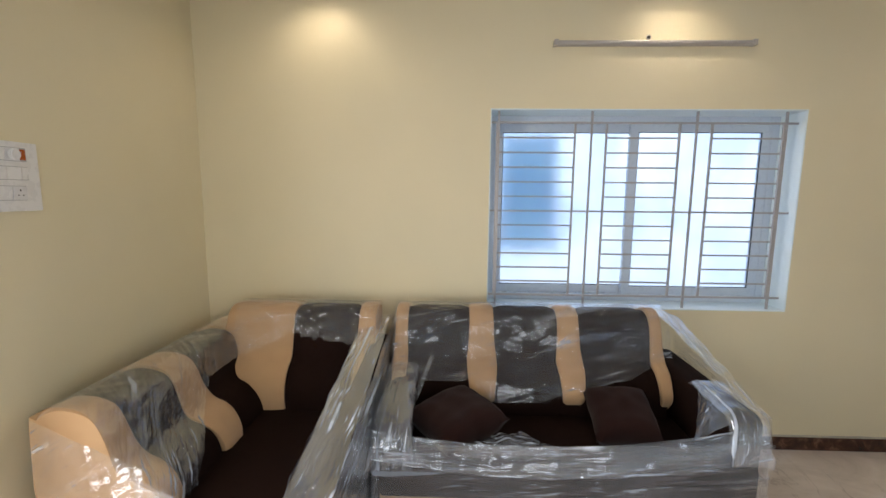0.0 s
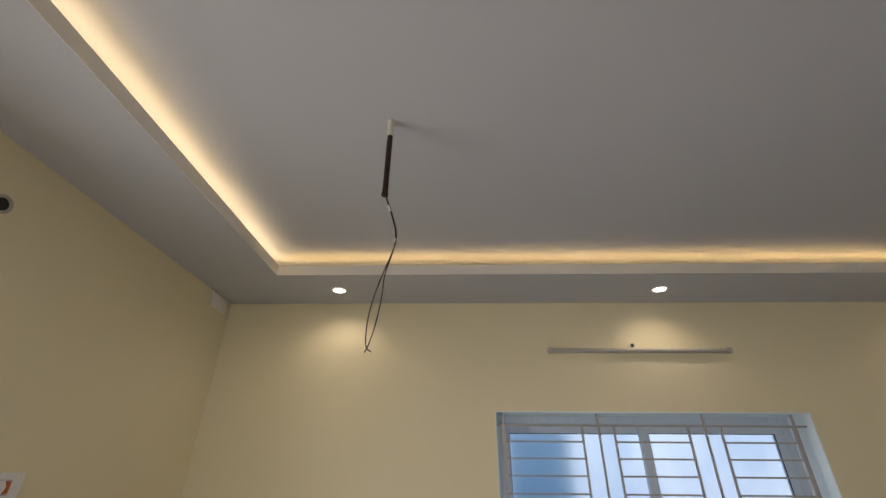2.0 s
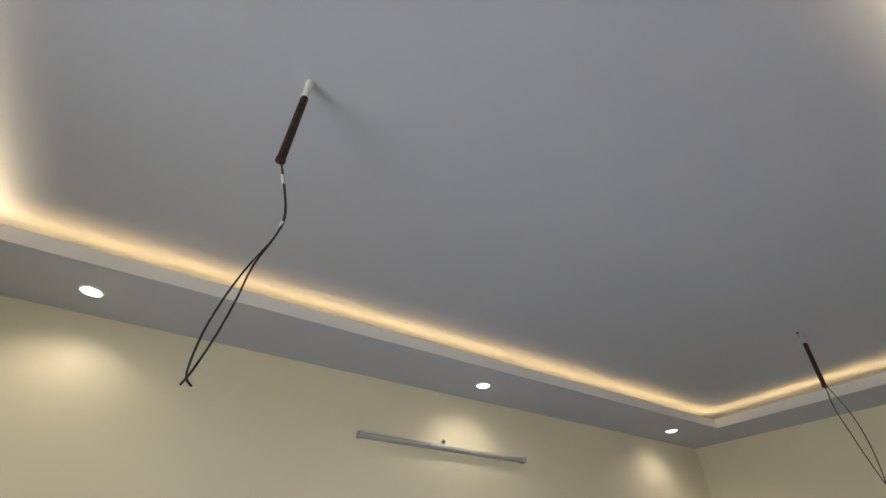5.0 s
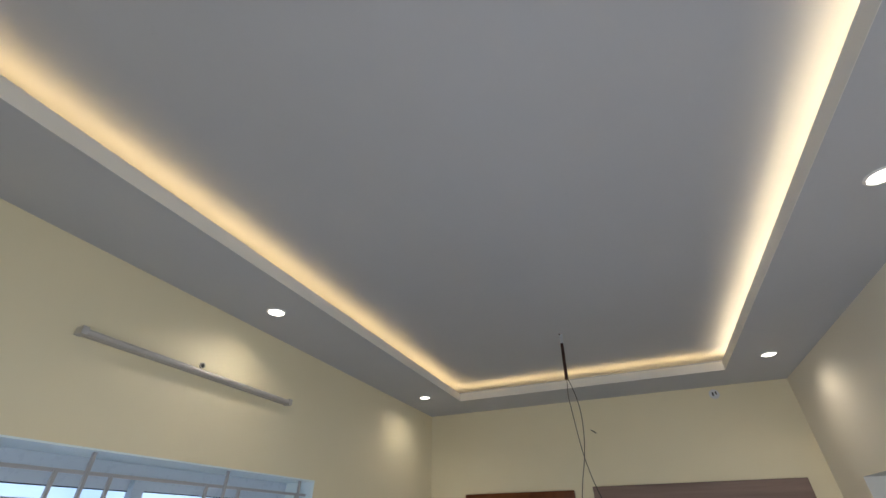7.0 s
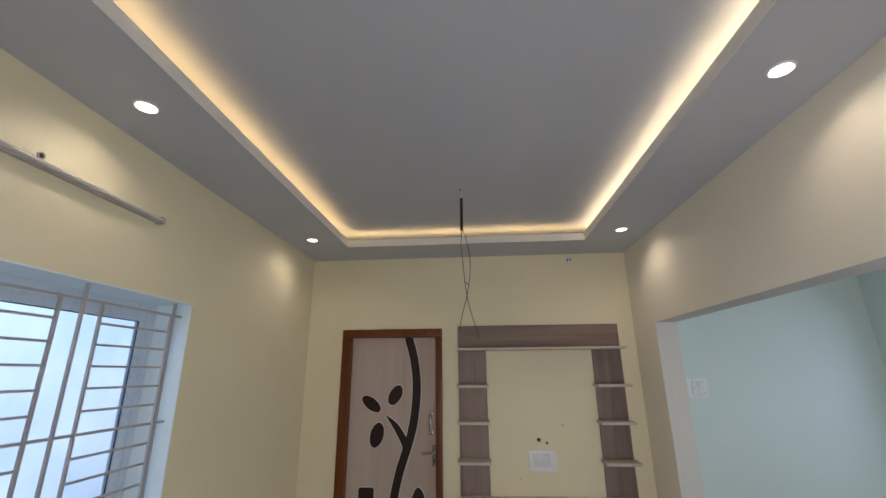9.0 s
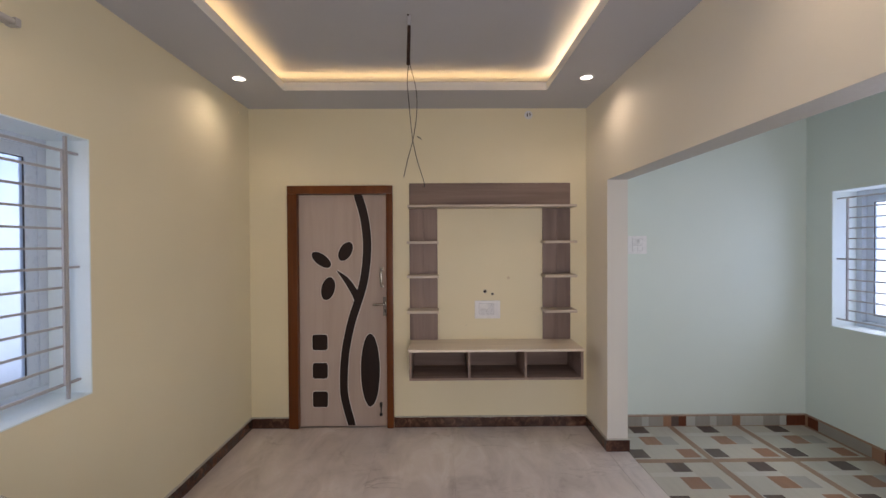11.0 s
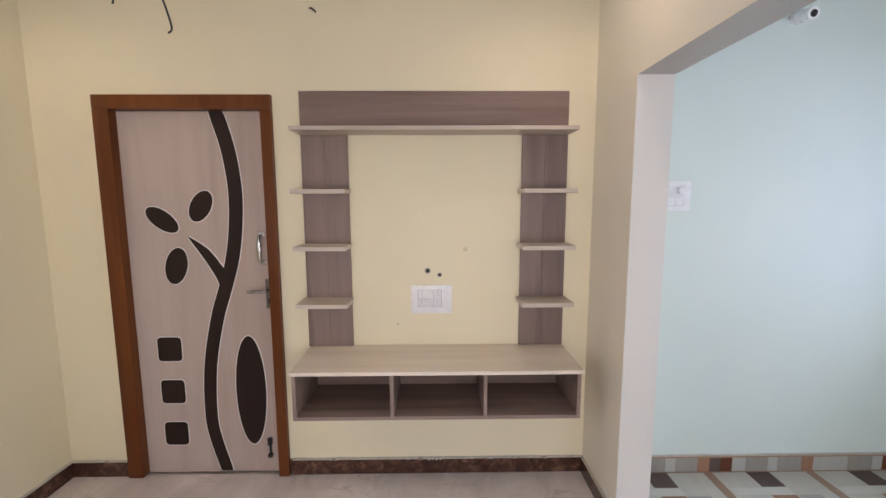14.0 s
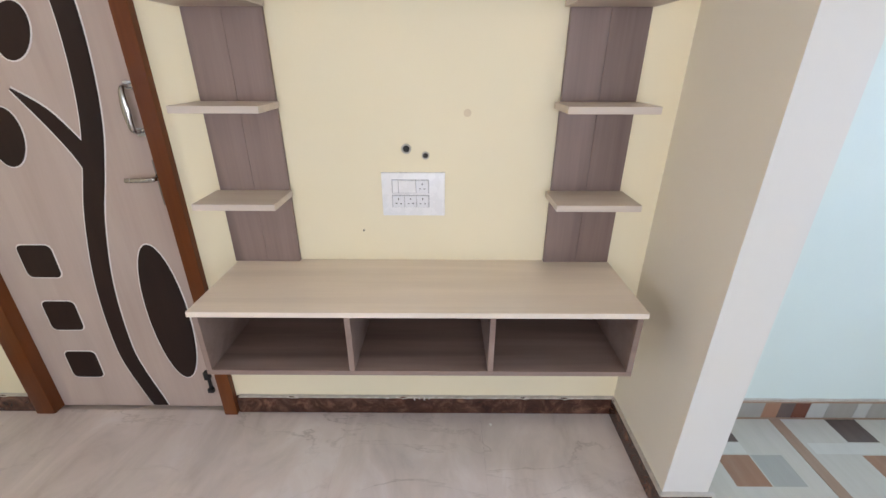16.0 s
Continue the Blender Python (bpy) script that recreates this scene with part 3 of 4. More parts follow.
def inlay(name, outline, label=""):
    part("inlay_line", prism_yz(grow(outline, 0.0048), 0.0245, 0.002), OUTLINE, door, "thin white outline of an inlay")
    part(name, prism_yz(outline, 0.0245, 0.0035), INLAY, door, label or "dark wenge inlay")


def ellipse(cy, cz, a, b, tilt, n=28, point=1.0):
    out = []
    for i in range(n):
        t = 2 * math.pi * i / n
        u, v = a * math.copysign(abs(math.cos(t)) ** point, math.cos(t)), b * math.sin(t)
        c, s = math.cos(radians(tilt)), math.sin(radians(tilt))
        out.append((cy + u * c - v * s, cz + u * s + v * c))
    return out


inlay("inlay_leaf", ellipse(-0.618, 1.482, 0.100, 0.050, 36))
inlay("inlay_leaf", ellipse(-0.832, 1.555, 0.092, 0.055, -60 - 0))
inlay("inlay_leaf", ellipse(-0.676, 1.227, 0.104, 0.060, 104 - 180))
inlay("inlay_oval", ellipse(-1.044, 0.50, 0.085, 0.325, 0, 40))


def round_square(cy, cz, w, h, r):
    out = []
    for sx, sy, a0 in ((1, 1, 0), (-1, 1, 90), (-1, -1, 180), (1, -1, 270)):
        for k in range(5):
            a = radians(a0 + k * 22.5)
            out.append((cy + sx * (w / 2 - r) + r * math.cos(a), cz + sy * (h / 2 - r) + r * math.sin(a)))
    return out


for cz in (0.75, 0.498, 0.244):
    inlay("inlay_square", round_square(-0.600, cz, 0.134, 0.140, 0.022))
stem = smooth_line([(-0.944, 2.055, 0), (-0.995, 1.873, 0), (-1.022, 1.666, 0), (-1.017, 1.477, 0), (-0.989, 1.282, 0), (-0.939, 1.109, 0), (-0.889, 0.960, 0),
                    (-0.845, 0.777, 0), (-0.820, 0.619, 0), (-0.808, 0.424, 0), (-0.816, 0.256, 0), (-0.878, 0.010, 0)], 4)
left, right = [], []
for i, p in enumerate(stem):
    d = (stem[min(i + 1, len(stem) - 1)] - stem[max(i - 1, 0)]).normalized()
    w = 0.0385 - 0.004 * i / len(stem)
    left.append((p.x + d.y * w, p.y - d.x * w))
    right.append((p.x - d.y * w, p.y + d.x * w))
for o in (left, right):
    o[0] = (o[0][0], 2.055)
    o[-1] = (o[-1][0], 0.010)


def ribbon(l, r, x, depth):
    bm = bmesh.new()
    rows = [[bm.verts.new((x, *a)), bm.verts.new((x - depth, *a)), bm.verts.new((x - depth, *b)), bm.verts.new((x, *b))] for a, b in zip(l, r)]
    for p, q in zip(rows, rows[1:]):
        for i in range(4):
            bm.faces.new((p[i], p[(i + 1) % 4], q[(i + 1) % 4], q[i]))
    bm.faces.new(rows[0])
    bm.faces.new(rows[-1][::-1])
    return bm


wl = [(a[0] + (a[0] - b[0]) / max(1e-6, math.hypot(a[0] - b[0], a[1] - b[1])) * 0.0048, a[1] + (a[1] - b[1]) / max(1e-6, math.hypot(a[0] - b[0], a[1] - b[1])) * 0.006) for a, b in zip(left, right)]
wr = [(b[0] + (b[0] - a[0]) / max(1e-6, math.hypot(a[0] - b[0], a[1] - b[1])) * 0.0048, b[1] + (b[1] - a[1]) / max(1e-6, math.hypot(a[0] - b[0], a[1] - b[1])) * 0.006) for a, b in zip(left, right)]
part("inlay_line", ribbon(wl, wr, 0.0245, 0.0018), OUTLINE, door, "thin white outline of an inlay")
part("inlay_stem", ribbon(left, right, 0.0245, 0.0036), INLAY, door, "long curved dark wenge inlay")
br_t = smooth_line([(-0.757, 1.388, 0), (-0.854, 1.322, 0), (-0.925, 1.228, 0), (-0.960, 1.17, 0)], 4)
br_b = smooth_line([(-0.752, 1.384, 0), (-0.828, 1.270, 0), (-0.885, 1.170, 0), (-0.912, 1.098, 0)], 4)
part("inlay_line", ribbon([(p.x - 0.003, p.y + 0.006) for p in br_t], [(p.x + 0.004, p.y - 0.005) for p in br_b], 0.0245, 0.0015), OUTLINE, door, "thin white outline of an inlay")
part("inlay_branch", ribbon([(p.x, p.y) for p in br_t], [(p.x, p.y) for p in br_b], 0.0245, 0.0030), INLAY, door, "short tapered dark wenge inlay")

# handles and locks
PH = -1.150
grip = tube(smooth_line([(0.0220, PH, 1.395), (-0.0120, PH, 1.388), (-0.0200, PH, 1.32), (-0.0120, PH, 1.258), (0.0220, PH, 1.250)], 6), 0.0075, 12)
for v in grip.verts:
    v.co.y = PH + (v.co.y - PH) * (1.0 + 0.9 * max(0.0, 1 - abs(v.co.z - 1.32) / 0.08))
part("pull_handle", grip, STEEL, door, "polished steel pull handle, wider in the middle", smooth=True)
part("handle_foot", boxes((0.0190, 0.0240, PH - 0.016, PH + 0.014, 1.384, 1.412), bevel=0.002), STEEL, door, "steel handle foot")
part("handle_foot", boxes((0.0190, 0.0240, PH - 0.016, PH + 0.014, 1.232, 1.260), bevel=0.002), STEEL, door, "steel handle foot")
part("lock_plate", boxes((0.0180, 0.0240, -1.196, -1.160, 0.985, 1.152), bevel=0.002), DARKSTEEL, door, "dull steel lock plate")
part("keyhole", boxes((0.0165, 0.0185, -1.184, -1.173, 1.012, 1.042)), HOLE, door, "dark keyhole")
part("lever_collar", lathe([(0.0, 0.010), (0.014, 0.010), (0.016, 0.0)], 20), STEEL, door, "round steel collar", smooth=True, m=pose(0.018, -1.178, 1.092, 0, -90, 0))
part("lever", tube(smooth_line([(0.0150, -1.178, 1.092), (-0.0150, -1.177, 1.092), (-0.0230, -1.165, 1.090), (-0.0230, -1.115, 1.088), (-0.0200, -1.076, 1.087)], 6), 0.0085, 10), STEEL, door, "steel lever handle", smooth=True)
stopper = part("door_stopper", boxes((0.0000, 0.0240, -1.150, -1.128, 0.175, 0.215), bevel=0.003), BLACKW, door, "black door stopper")
part("stopper_foot", boxes((0.0100, 0.0210, -1.144, -1.134, 0.115, 0.175), (0.0040, 0.0210, -1.150, -1.126, 0.098, 0.118)), BLACKW, stopper, "black rubber foot")

# ---- television wall unit ----
unit = thing("television_wall_unit", "empty wood-grain laminate television unit hung on the yellow wall", "television unit", pose(0, -2.11, 0.53))
U = pose(0, 2.11, -0.53)


def upart(name, spec, mat, label="", bevel=0.001):
    return part(name, boxes(spec, bevel=bevel, seg=1), mat, unit, label, m=U)


UL, UR = -1.400, -2.812
upart("header_panel", (-0.018, 0, UL, UR, 1.946, 2.148), UNIT_DARK_H, "brown wood-grain header panel")
for a, b in ((UL, -1.5225), (-1.5231, -1.645), (-2.570, -2.6905), (-2.6911, UR)):
    upart("back_panel", (-0.018, 0, a, b, 0.776, 1.925), UNIT_DARK_V, "brown wood-grain back panel")
upart("long_shelf", (-0.185, 0, UL + 0.004, UR - 0.004, 1.926, 1.945), UNIT_MID, "pale laminate shelf")
for z in (1.640, 1.352, 1.055):
    upart("small_shelf", (-0.185, -0.018, UL + 0.010, -1.655, z - 0.021, z), UNIT_MID, "pale laminate shelf")
    upart("small_shelf", (-0.185, -0.018, -2.550, UR - 0.007, z - 0.021, z), UNIT_MID, "pale laminate shelf")
upart("top_board", (-0.375, 0, -1.408, -2.816, 0.757, 0.776), UNIT_LIGHT, "pale laminate top board")
upart("bottom_board", (-0.368, 0, -1.418, -2.806, 0.530, 0.548), UNIT_DARK_H, "brown laminate bottom board")
upart("back_board", (-0.012, 0, -1.436, -2.788, 0.548, 0.757), UNIT_DARK_H, "brown laminate back board")
for y in (-1.418, -1.886, -2.336, -2.788):
    upart("divider", (-0.368, -0.012 if -2.7 < y < -1.5 else 0, y, y - 0.018, 0.548, 0.757), UNIT_DARK_H, "brown laminate upright board")


# ---- switch plates ----
def socket_holes(parent, u, v, s=0.9):
    for du, dv, w, h in ((0, 0.011, 0.003, 0.007), (-0.009, -0.008, 0.005, 0.003), (0.009, -0.008, 0.005, 0.003)):
        part("pin_hole", boxes((u + du * s - w / 2, u + du * s + w / 2, -0.0175, -0.0155, v + dv * s - h / 2, v + dv * s + h / 2)), HOLE, parent, "dark pin hole")


def plate(name, W, H, rows, label, m):
    """A switch plate; its centre on the wall is the origin and -y faces the room. rows: (height, [(width, kind), ...])."""
    top = thing(name, label, "switch plate", m)
    part("cover_plate", boxes((-W / 2, W / 2, -0.010, 0, -H / 2, H / 2), bevel=0.003), PLASTIC, top, "glossy white plastic", smooth=True)
    for v, h, cells in rows:
        tot = sum(c[0] for c in cells)
        off = cells[0][2] if len(cells[0]) > 2 else 0
        # Grey strip laid under the modules as the shade in their gap
        part("module_gap_shade", boxes((-tot / 2 + off - 0.002, tot / 2 + off + 0.002, -0.0108, -0.0098, v - h / 2 - 0.002, v + h / 2 + 0.002)), GAP_SHADE, top, "fine grey strip, the shade of the gap round the modules")
        u = -tot / 2 + (cells[0][2] if len(cells[0]) > 2 else 0)
        for c in cells:
            w = c[0]
            if c[1] == "switch":
                bm = boxes((u + 0.001, u + w - 0.001, -0.0155, -0.010, v - h / 2, v + h / 2), bevel=0.0015)
                for q in bm.verts:
                    if q.co.y < -0.012 and q.co.z < v:
                        q.co.y += 0.003
                part("rocker_switch", bm, PLASTIC, top, "white rocker switch")
            elif c[1] == "socket":
                s = part("socket_outlet", boxes((u + 0.001, u + w - 0.001, -0.016, -0.010, v - h / 2, v + h / 2), bevel=0.001), PLASTIC_GREY, top, "white socket outlet")
                socket_holes(s, u + w / 2, v)
            elif c[1] == "knob":
                part("socket_outlet", boxes((u + 0.001, u + w - 0.001, -0.014, -0.010, v - h / 2, v + h / 2), bevel=0.001), PLASTIC_GREY, top, "white regulator base")
                part("regulator_knob", disc_prism(0.019, 0.016, 24, bevel=0.003), PLASTIC, top, "white fan regulator knob", smooth=True, m=pose(u + w / 2, -0.013, v, 90))
            elif c[1] == "neon":
                part("indicator_lamp", boxes((u + 0.002, u + w - 0.002, -0.014, -0.010, v - h * 0.42, v + h * 0.42), bevel=0.001), ORANGE, top, "small orange indicator")
            u += w


TVP = ((0.030, 0.046, [(0.022, "switch", -0.01), (0.062, "switch"), (0.044, "socket")]), (-0.024, 0.042, [(0.043, "socket", -0.01), (0.043, "socket"), (0.043, "socket")]))
plate("switch_plate", 0.224, 0.158, TVP, "white modular socket plate inside the television unit", pose(0, -2.083, 1.037, 0, 0, -90))
plate("switch_plate", 0.25, 0.245, ((0.078, 0.044, [(0.044, "switch"), (0.044, "switch"), (0.050, "knob"), (0.022, "neon")]), (0.012, 0.044, [(0.044, "switch"), (0.044, "switch"), (0.05, "switch"), (0.022, "switch")]),
                                     (-0.058, 0.048, [(0.044, "switch"), (0.044, "switch"), (0.05, "socket")])),
      "large white switch plate with an orange indicator on the yellow wall", pose(XW, -1.145, 1.660, 0, 0, 90))
plate("switch_plate", 0.165, 0.158, ((0.030, 0.044, [(0.044, "switch"), (0.044, "knob")]), (-0.028, 0.044, [(0.044, "switch"), (0.044, "switch")])),
      "white switch plate on the pale mint dining wall", pose(XDE, -3.400, 1.600, 0, 0, -90))

# ---- small wall fittings ----
tubel = thing("tube_light", "slim white batten tube light above the window, switched off", "tube light", pose(-2.587, 0, 2.477))
part("batten", boxes((-0.563, 0.563, -0.022, 0, -0.012, 0.013), bevel=0.003), BATTEN_GREY, tubel, "white batten body")
part("diffuser", tube([(-0.545, -0.030, 0.0), (0.545, -0.030, 0.0)], 0.012, 14), BATTEN_GREY, tubel, "milky diffuser", smooth=True)
part("end_cap", boxes((-0.567, -0.545, -0.044, 0, -0.015, 0.016), bevel=0.003), BATTEN_GREY, tubel, "white end cap")
part("end_cap", boxes((0.545, 0.567, -0.044, 0, -0.015, 0.016), bevel=0.003), BATTEN_GREY, tubel, "white end cap")


def wire_hole(name, m, r, label):
    top = thing(name, label, "wire outlet", m)
    part("pipe_end", lathe([(r, 0), (r, 0.006), (r * 0.72, 0.006), (r * 0.66, 0.001)], 18), FILLER, top, "chipped plaster rim", smooth=True)
    part("hole", disc_prism(r * 0.66, 0.003, 18), HOLE, top, "dark hollow inside")
    return top


wire_hole("wire_outlet", pose(-2.612, 0, 2.515, 90), 0.014, "open conduit end above the tube light")
wire_hole("wire_outlet", pose(0, -2.062, 1.197, 0, -90, 0), 0.017, "open conduit end above the socket plate")
wire_hole("wire_outlet", pose(0, -2.128, 1.174, 0, -90, 0), 0.013, "smaller open conduit end above the socket plate")
wire_hole("wire_outlet", pose(XW, -1.53, 2.588, 0, 90, 0), 0.034, "open conduit end high on the yellow wall")
solid("wall_stain", disc_prism(0.013, 0.0012, 16), plain("tan_stain", (0.70, 0.59, 0.40), 0.7), "small faint tan stain on the yellow wall", "stain", m=pose(0, -2.269, 1.315, 0, -90, 0))
jb = thing("junction_box", "round white junction box with dark slots high on the yellow wall", "junction box", pose(0, -2.450, 2.745, 0, -90, 0))
part("cover", disc_prism(0.036, 0.008, 24, bevel=0.002), PLASTIC_GREY, jb, "round white cover", smooth=True)
part("slot", boxes((-0.014, 0.014, 0.004, 0.016, 0.008, 0.0095)), HOLE, jb, "dark slot")
part("slot", boxes((-0.006, 0.018, -0.018, -0.008, 0.008, 0.0095)), HOLE, jb, "dark slot")
solid("wire_stub", tube(smooth_line([(0.0, -1.470, 2.560), (-0.020, -1.482, 2.552), (-0.030, -1.497, 2.540), (-0.030, -1.510, 2.528)], 5), 0.004, 6), BLACKW, "short dark twisted wire end poking from the yellow wall", "wire", smooth=True)
solid("cover_plate", boxes((XW, XW + 0.012, -0.25, -0.07, 2.705, 2.795), bevel=0.004), LIPW, "off-white rectangular cover plate near the ceiling corner", "cover plate")
solid("cover_plate", boxes((-0.19, -0.14, -0.008, 0, 2.70, 2.735), bevel=0.003), CREAM, "tiny painted cover near the ceiling corner", "cover plate")
cc = thing("security_camera", "small white bullet camera with a black lens face", "security camera", pose(XDE, -3.965, 2.505))
part("wall_mount", disc_prism(0.032, 0.02, 20, bevel=0.003), PLASTIC, cc, "white mount", smooth=True, m=pose(0, 0, 0, 0, -90, 0))
part("arm", tube([(-0.018, 0, 0), (-0.034, 0, 0)], 0.014, 10), PLASTIC, cc, "white arm", smooth=True)
part("housing", tube([(-0.030, 0, 0), (-0.110, -0.003, -0.017)], 0.031, 20), PLASTIC, cc, "white barrel", smooth=True)
part("lens_face", tube([(-0.109, -0.003, -0.0168), (-0.1125, -0.0031, -0.0175)], 0.017, 20), BLACKW, cc, "black lens face", smooth=True)


# ---- downlights ----
def downlight():
    top = thing("downlight", "round recessed downlight with a thin white rim, lit", "downlight", pose(*DOWN[0], ZS), "recessed downlights in the ceiling border")
    part("rim", lathe([(0.046, 0.004), (0.048, 0.0), (0.046, -0.004), (0.040, -0.005), (0.038, -0.001), (0.038, 0.004)], 32), PLASTIC, top, "white rim", smooth=True)
    part("diffuser", disc_prism(0.0375, 0.003, 32), LED, top, "glowing diffuser", m=pose(0, 0, -0.004))
    return top


dl = downlight()
for a, b in DOWN[1:]:
    copy_thing(dl, pose(a, b, ZS))


# ---- hanging rods and wires ----
def rod(m, wires, label, cap, tilt=0, hook=False, splices=()):
    top = thing("ceiling_fan_rod", label, "ceiling rod", m)
    part("plaster_cap", lathe([(0.013, 0.0), (0.011, -0.03), (0.0108, -0.06), (0.0104, -0.075)], 14), cap, top, "painted plaster blob", smooth=True, m=pose(0, 0, 0, 0, tilt, 0))
    if hook:
        part("ceiling_hook", tube([(-0.004, 0.004, -0.002), (-0.022, 0.006, -0.006)], 0.005, 6), RUST, top, "bent hook end")
    part("pipe", lathe([(0.0095, -0.05), (0.0100, -0.09), (0.0100, -0.325), (0.0118, -0.33), (0.0118, -0.335), (0.008, -0.336)], 14), RUST, top, "rusty brown pipe", smooth=True, m=pose(0, 0, 0, 0, tilt, 0))
    for w in wires:
        part("wire", tube(smooth_line(w, 5), 0.0020, 6), BLACKW, top, "thin black wire", smooth=True)
    for a, b in splices:
        part("tape", tube([a, b], 0.0034, 8), LIPW, top, "white tape on the wire", smooth=True)
    return top


rod(pose(-3.972, -1.533, ZC), (
    [(0, 0, -0.33), (0.030, 0, -0.42), (0.045, 0.0, -0.48), (0.042, 0, -0.54), (0.022, 0.002, -0.62), (0.014, 0.014, -0.70), (0.004, 0.014, -0.77), (-0.008, 0.006, -0.83), (-0.016, -0.004, -0.858)],
    [(0.002, 0.002, -0.33), (0.036, 0.004, -0.43), (0.048, 0.002, -0.49), (0.040, -0.004, -0.55), (0.014, -0.004, -0.63), (-0.004, -0.014, -0.71), (-0.014, -0.016, -0.78), (-0.014, -0.004, -0.84), (-0.002, 0.012, -0.852)]),
    "rusty fan rod hanging from the ceiling with two loose black wires", LIPW, splices=(((0.014, 0, -0.375), (0.022, 0, -0.398)), ((0.046, 0.001, -0.500), (0.044, 0.001, -0.515))))
rod(pose(-1.232, -1.495, ZC), (
    [(-0.097, -0.006, -0.315), (-0.110, -0.034, -0.42), (-0.125, -0.048, -0.52), (-0.133, -0.044, -0.64), (-0.135, -0.024, -0.758), (-0.135, 0.004, -0.86), (-0.135, 0.026, -0.957)],
    [(-0.096, -0.002, -0.315), (-0.110, 0.006, -0.42), (-0.125, -0.002, -0.52), (-0.133, -0.012, -0.64), (-0.135, -0.026, -0.76), (-0.135, -0.050, -0.87), (-0.135, -0.078, -0.96), (-0.135, -0.088, -1.003), (-0.135, -0.080, -1.012)]),
    "rusty tilted fan rod with two long crossing black wires", SHADED_WHITE, 17, True)


# ---- sofas ----
def crumple(bm, amp, freq, seed=0.0):
    for v in bm.verts:
        n = noise.noise(Vector((v.co.x * freq + seed, v.co.y * freq, v.co.z * freq * 1.7)))
        n2 = noise.noise(Vector((v.co.x * freq * 3.1, v.co.y * freq * 2.6 + seed, v.co.z * freq * 4)))
        v.co += (v.normal if v.normal.length > 0.1 else Vector((0, 0, 1))) * amp * (n + 0.5 * n2)


BACK = [(0.05, 0.10), (0.05, 0.86), (0.075, 0.925), (0.13, 0.965), (0.19, 0.965), (0.245, 0.935), (0.275, 0.87), (0.305, 0.76), (0.335, 0.705), (0.385, 0.675), (0.43, 0.62), (0.455, 0.54), (0.45, 0.44), (0.42, 0.30)]


# a tan band ends above the seat, tucked into the cushion
BAND = BACK[:11] + [(0.452, 0.565), (0.435, 0.520), (0.395, 0.470), (0.36, 0.36)]


def loft_back(s0, s1, proud=0.0, n=12, soft=0.02, taper=None, profile=None):
    """A slice of a sofa's padded back: along x from s0 to s1, with its rear at y 0 and its face towards -y."""
    bm = bmesh.new()
    rings = []
    prof = profile or BACK
    c = Vector((0.22, 0.55))
    line = smooth_line([(d, z, 0) for d, z in prof], 3)
    for i in range(n + 1):
        u = i / n
        e = min(u, 1 - u) * 2
        edge = soft * (1 - min(1, e * 3)) ** 2
        ring = []
        for p in line:
            q = Vector((p.x, p.y))
            out = (q - c).normalized()
            if p.x > 0.06:
                q = q + out * (proud - edge)
            s = s0 + (s1 - s0) * u
            if taper:
                mid = (s0 + s1) / 2
                s = mid + (s - mid) * taper(p.y)
            ring.append(bm.verts.new((s, -q.x, q.y)))
        rings.append(ring)
    for a, b in zip(rings, rings[1:]):
        for k in range(len(a) - 1):
            bm.faces.new((a[k], a[k + 1], b[k + 1], b[k]))
        bm.faces.new((a[-1], a[0], b[0], b[-1]))
    bm.faces.new(rings[0][::-1])
    bm.faces.new(rings[-1])
    return bm


def padded(x0, x1, y0, y1, z0, z1, r=0.05, seg=4, puff=0.0):
    bm = boxes((x0, x1, y0, y1, z0, z1))
    bmesh.ops.bevel(bm, geom=bm.edges[:], offset=r, segments=seg, affect="EDGES", profile=0.5)
    return bm


def wavy(bm, amp, freq, cuts=3):
    bmesh.ops.subdivide_edges(bm, edges=bm.edges[:], cuts=cuts, use_grid_fill=True)
    bm.normal_update()
    crumple(bm, amp, freq)
    return bm


def arm_body(x0, x1, yb, yf, zb, zf, r=0.05):
    """A sofa arm that falls from zb at the back to zf at the front."""
    bm = boxes((x0, x1, yf, yb, 0.10, 0.5))
    for v in bm.verts:
        if v.co.z > 0.4:
            v.co.z = zb if abs(v.co.y - yb) < 1e-6 else zf
    bmesh.ops.bevel(bm, geom=bm.edges[:], offset=r, segments=5, affect="EDGES", profile=0.5)
    return bm


def sheet(corners, nu, nv, amp, freq, seed=0.0, sag=0.0):
    """A crumpled sheet between four corners."""
    a, b, c, d = [Vector(p) for p in corners]
    bm = bmesh.new()
    rows = []
    for i in range(nu + 1):
        u = i / nu
        row = []
        for j in range(nv + 1):
            v = j / nv
            p = (a * (1 - u) + b * u) * (1 - v) + (d * (1 - u) + c * u) * v
            nrm = (b - a).cross(d - a).normalized()
            k = noise.noise(Vector((p.x * freq + seed, p.y * freq, p.z * freq))) + 0.5 * noise.noise(Vector((p.x * freq * 3 + seed, p.y * freq * 3, p.z * freq * 3)))
            p = p + nrm * (amp * k) + Vector((0, 0, -sag * 4 * u * (1 - u)))
            row.append(bm.verts.new(p))
        rows.append(row)
    lu, lv = (b - a).length, (d - a).length
    uv = bm.loops.layers.uv.new("flow")
    for i, (p, q) in enumerate(zip(rows, rows[1:])):
        for j in range(nv):
            f = bm.faces.new((p[j], p[j + 1], q[j + 1], q[j]))
            for lp, (ii, jj) in zip(f.loops, ((i, j), (i, j + 1), (i + 1, j + 1), (i + 1, j))):
                lp[uv].uv = (ii / nu * lu + seed, jj / nv * lv)
    return bm


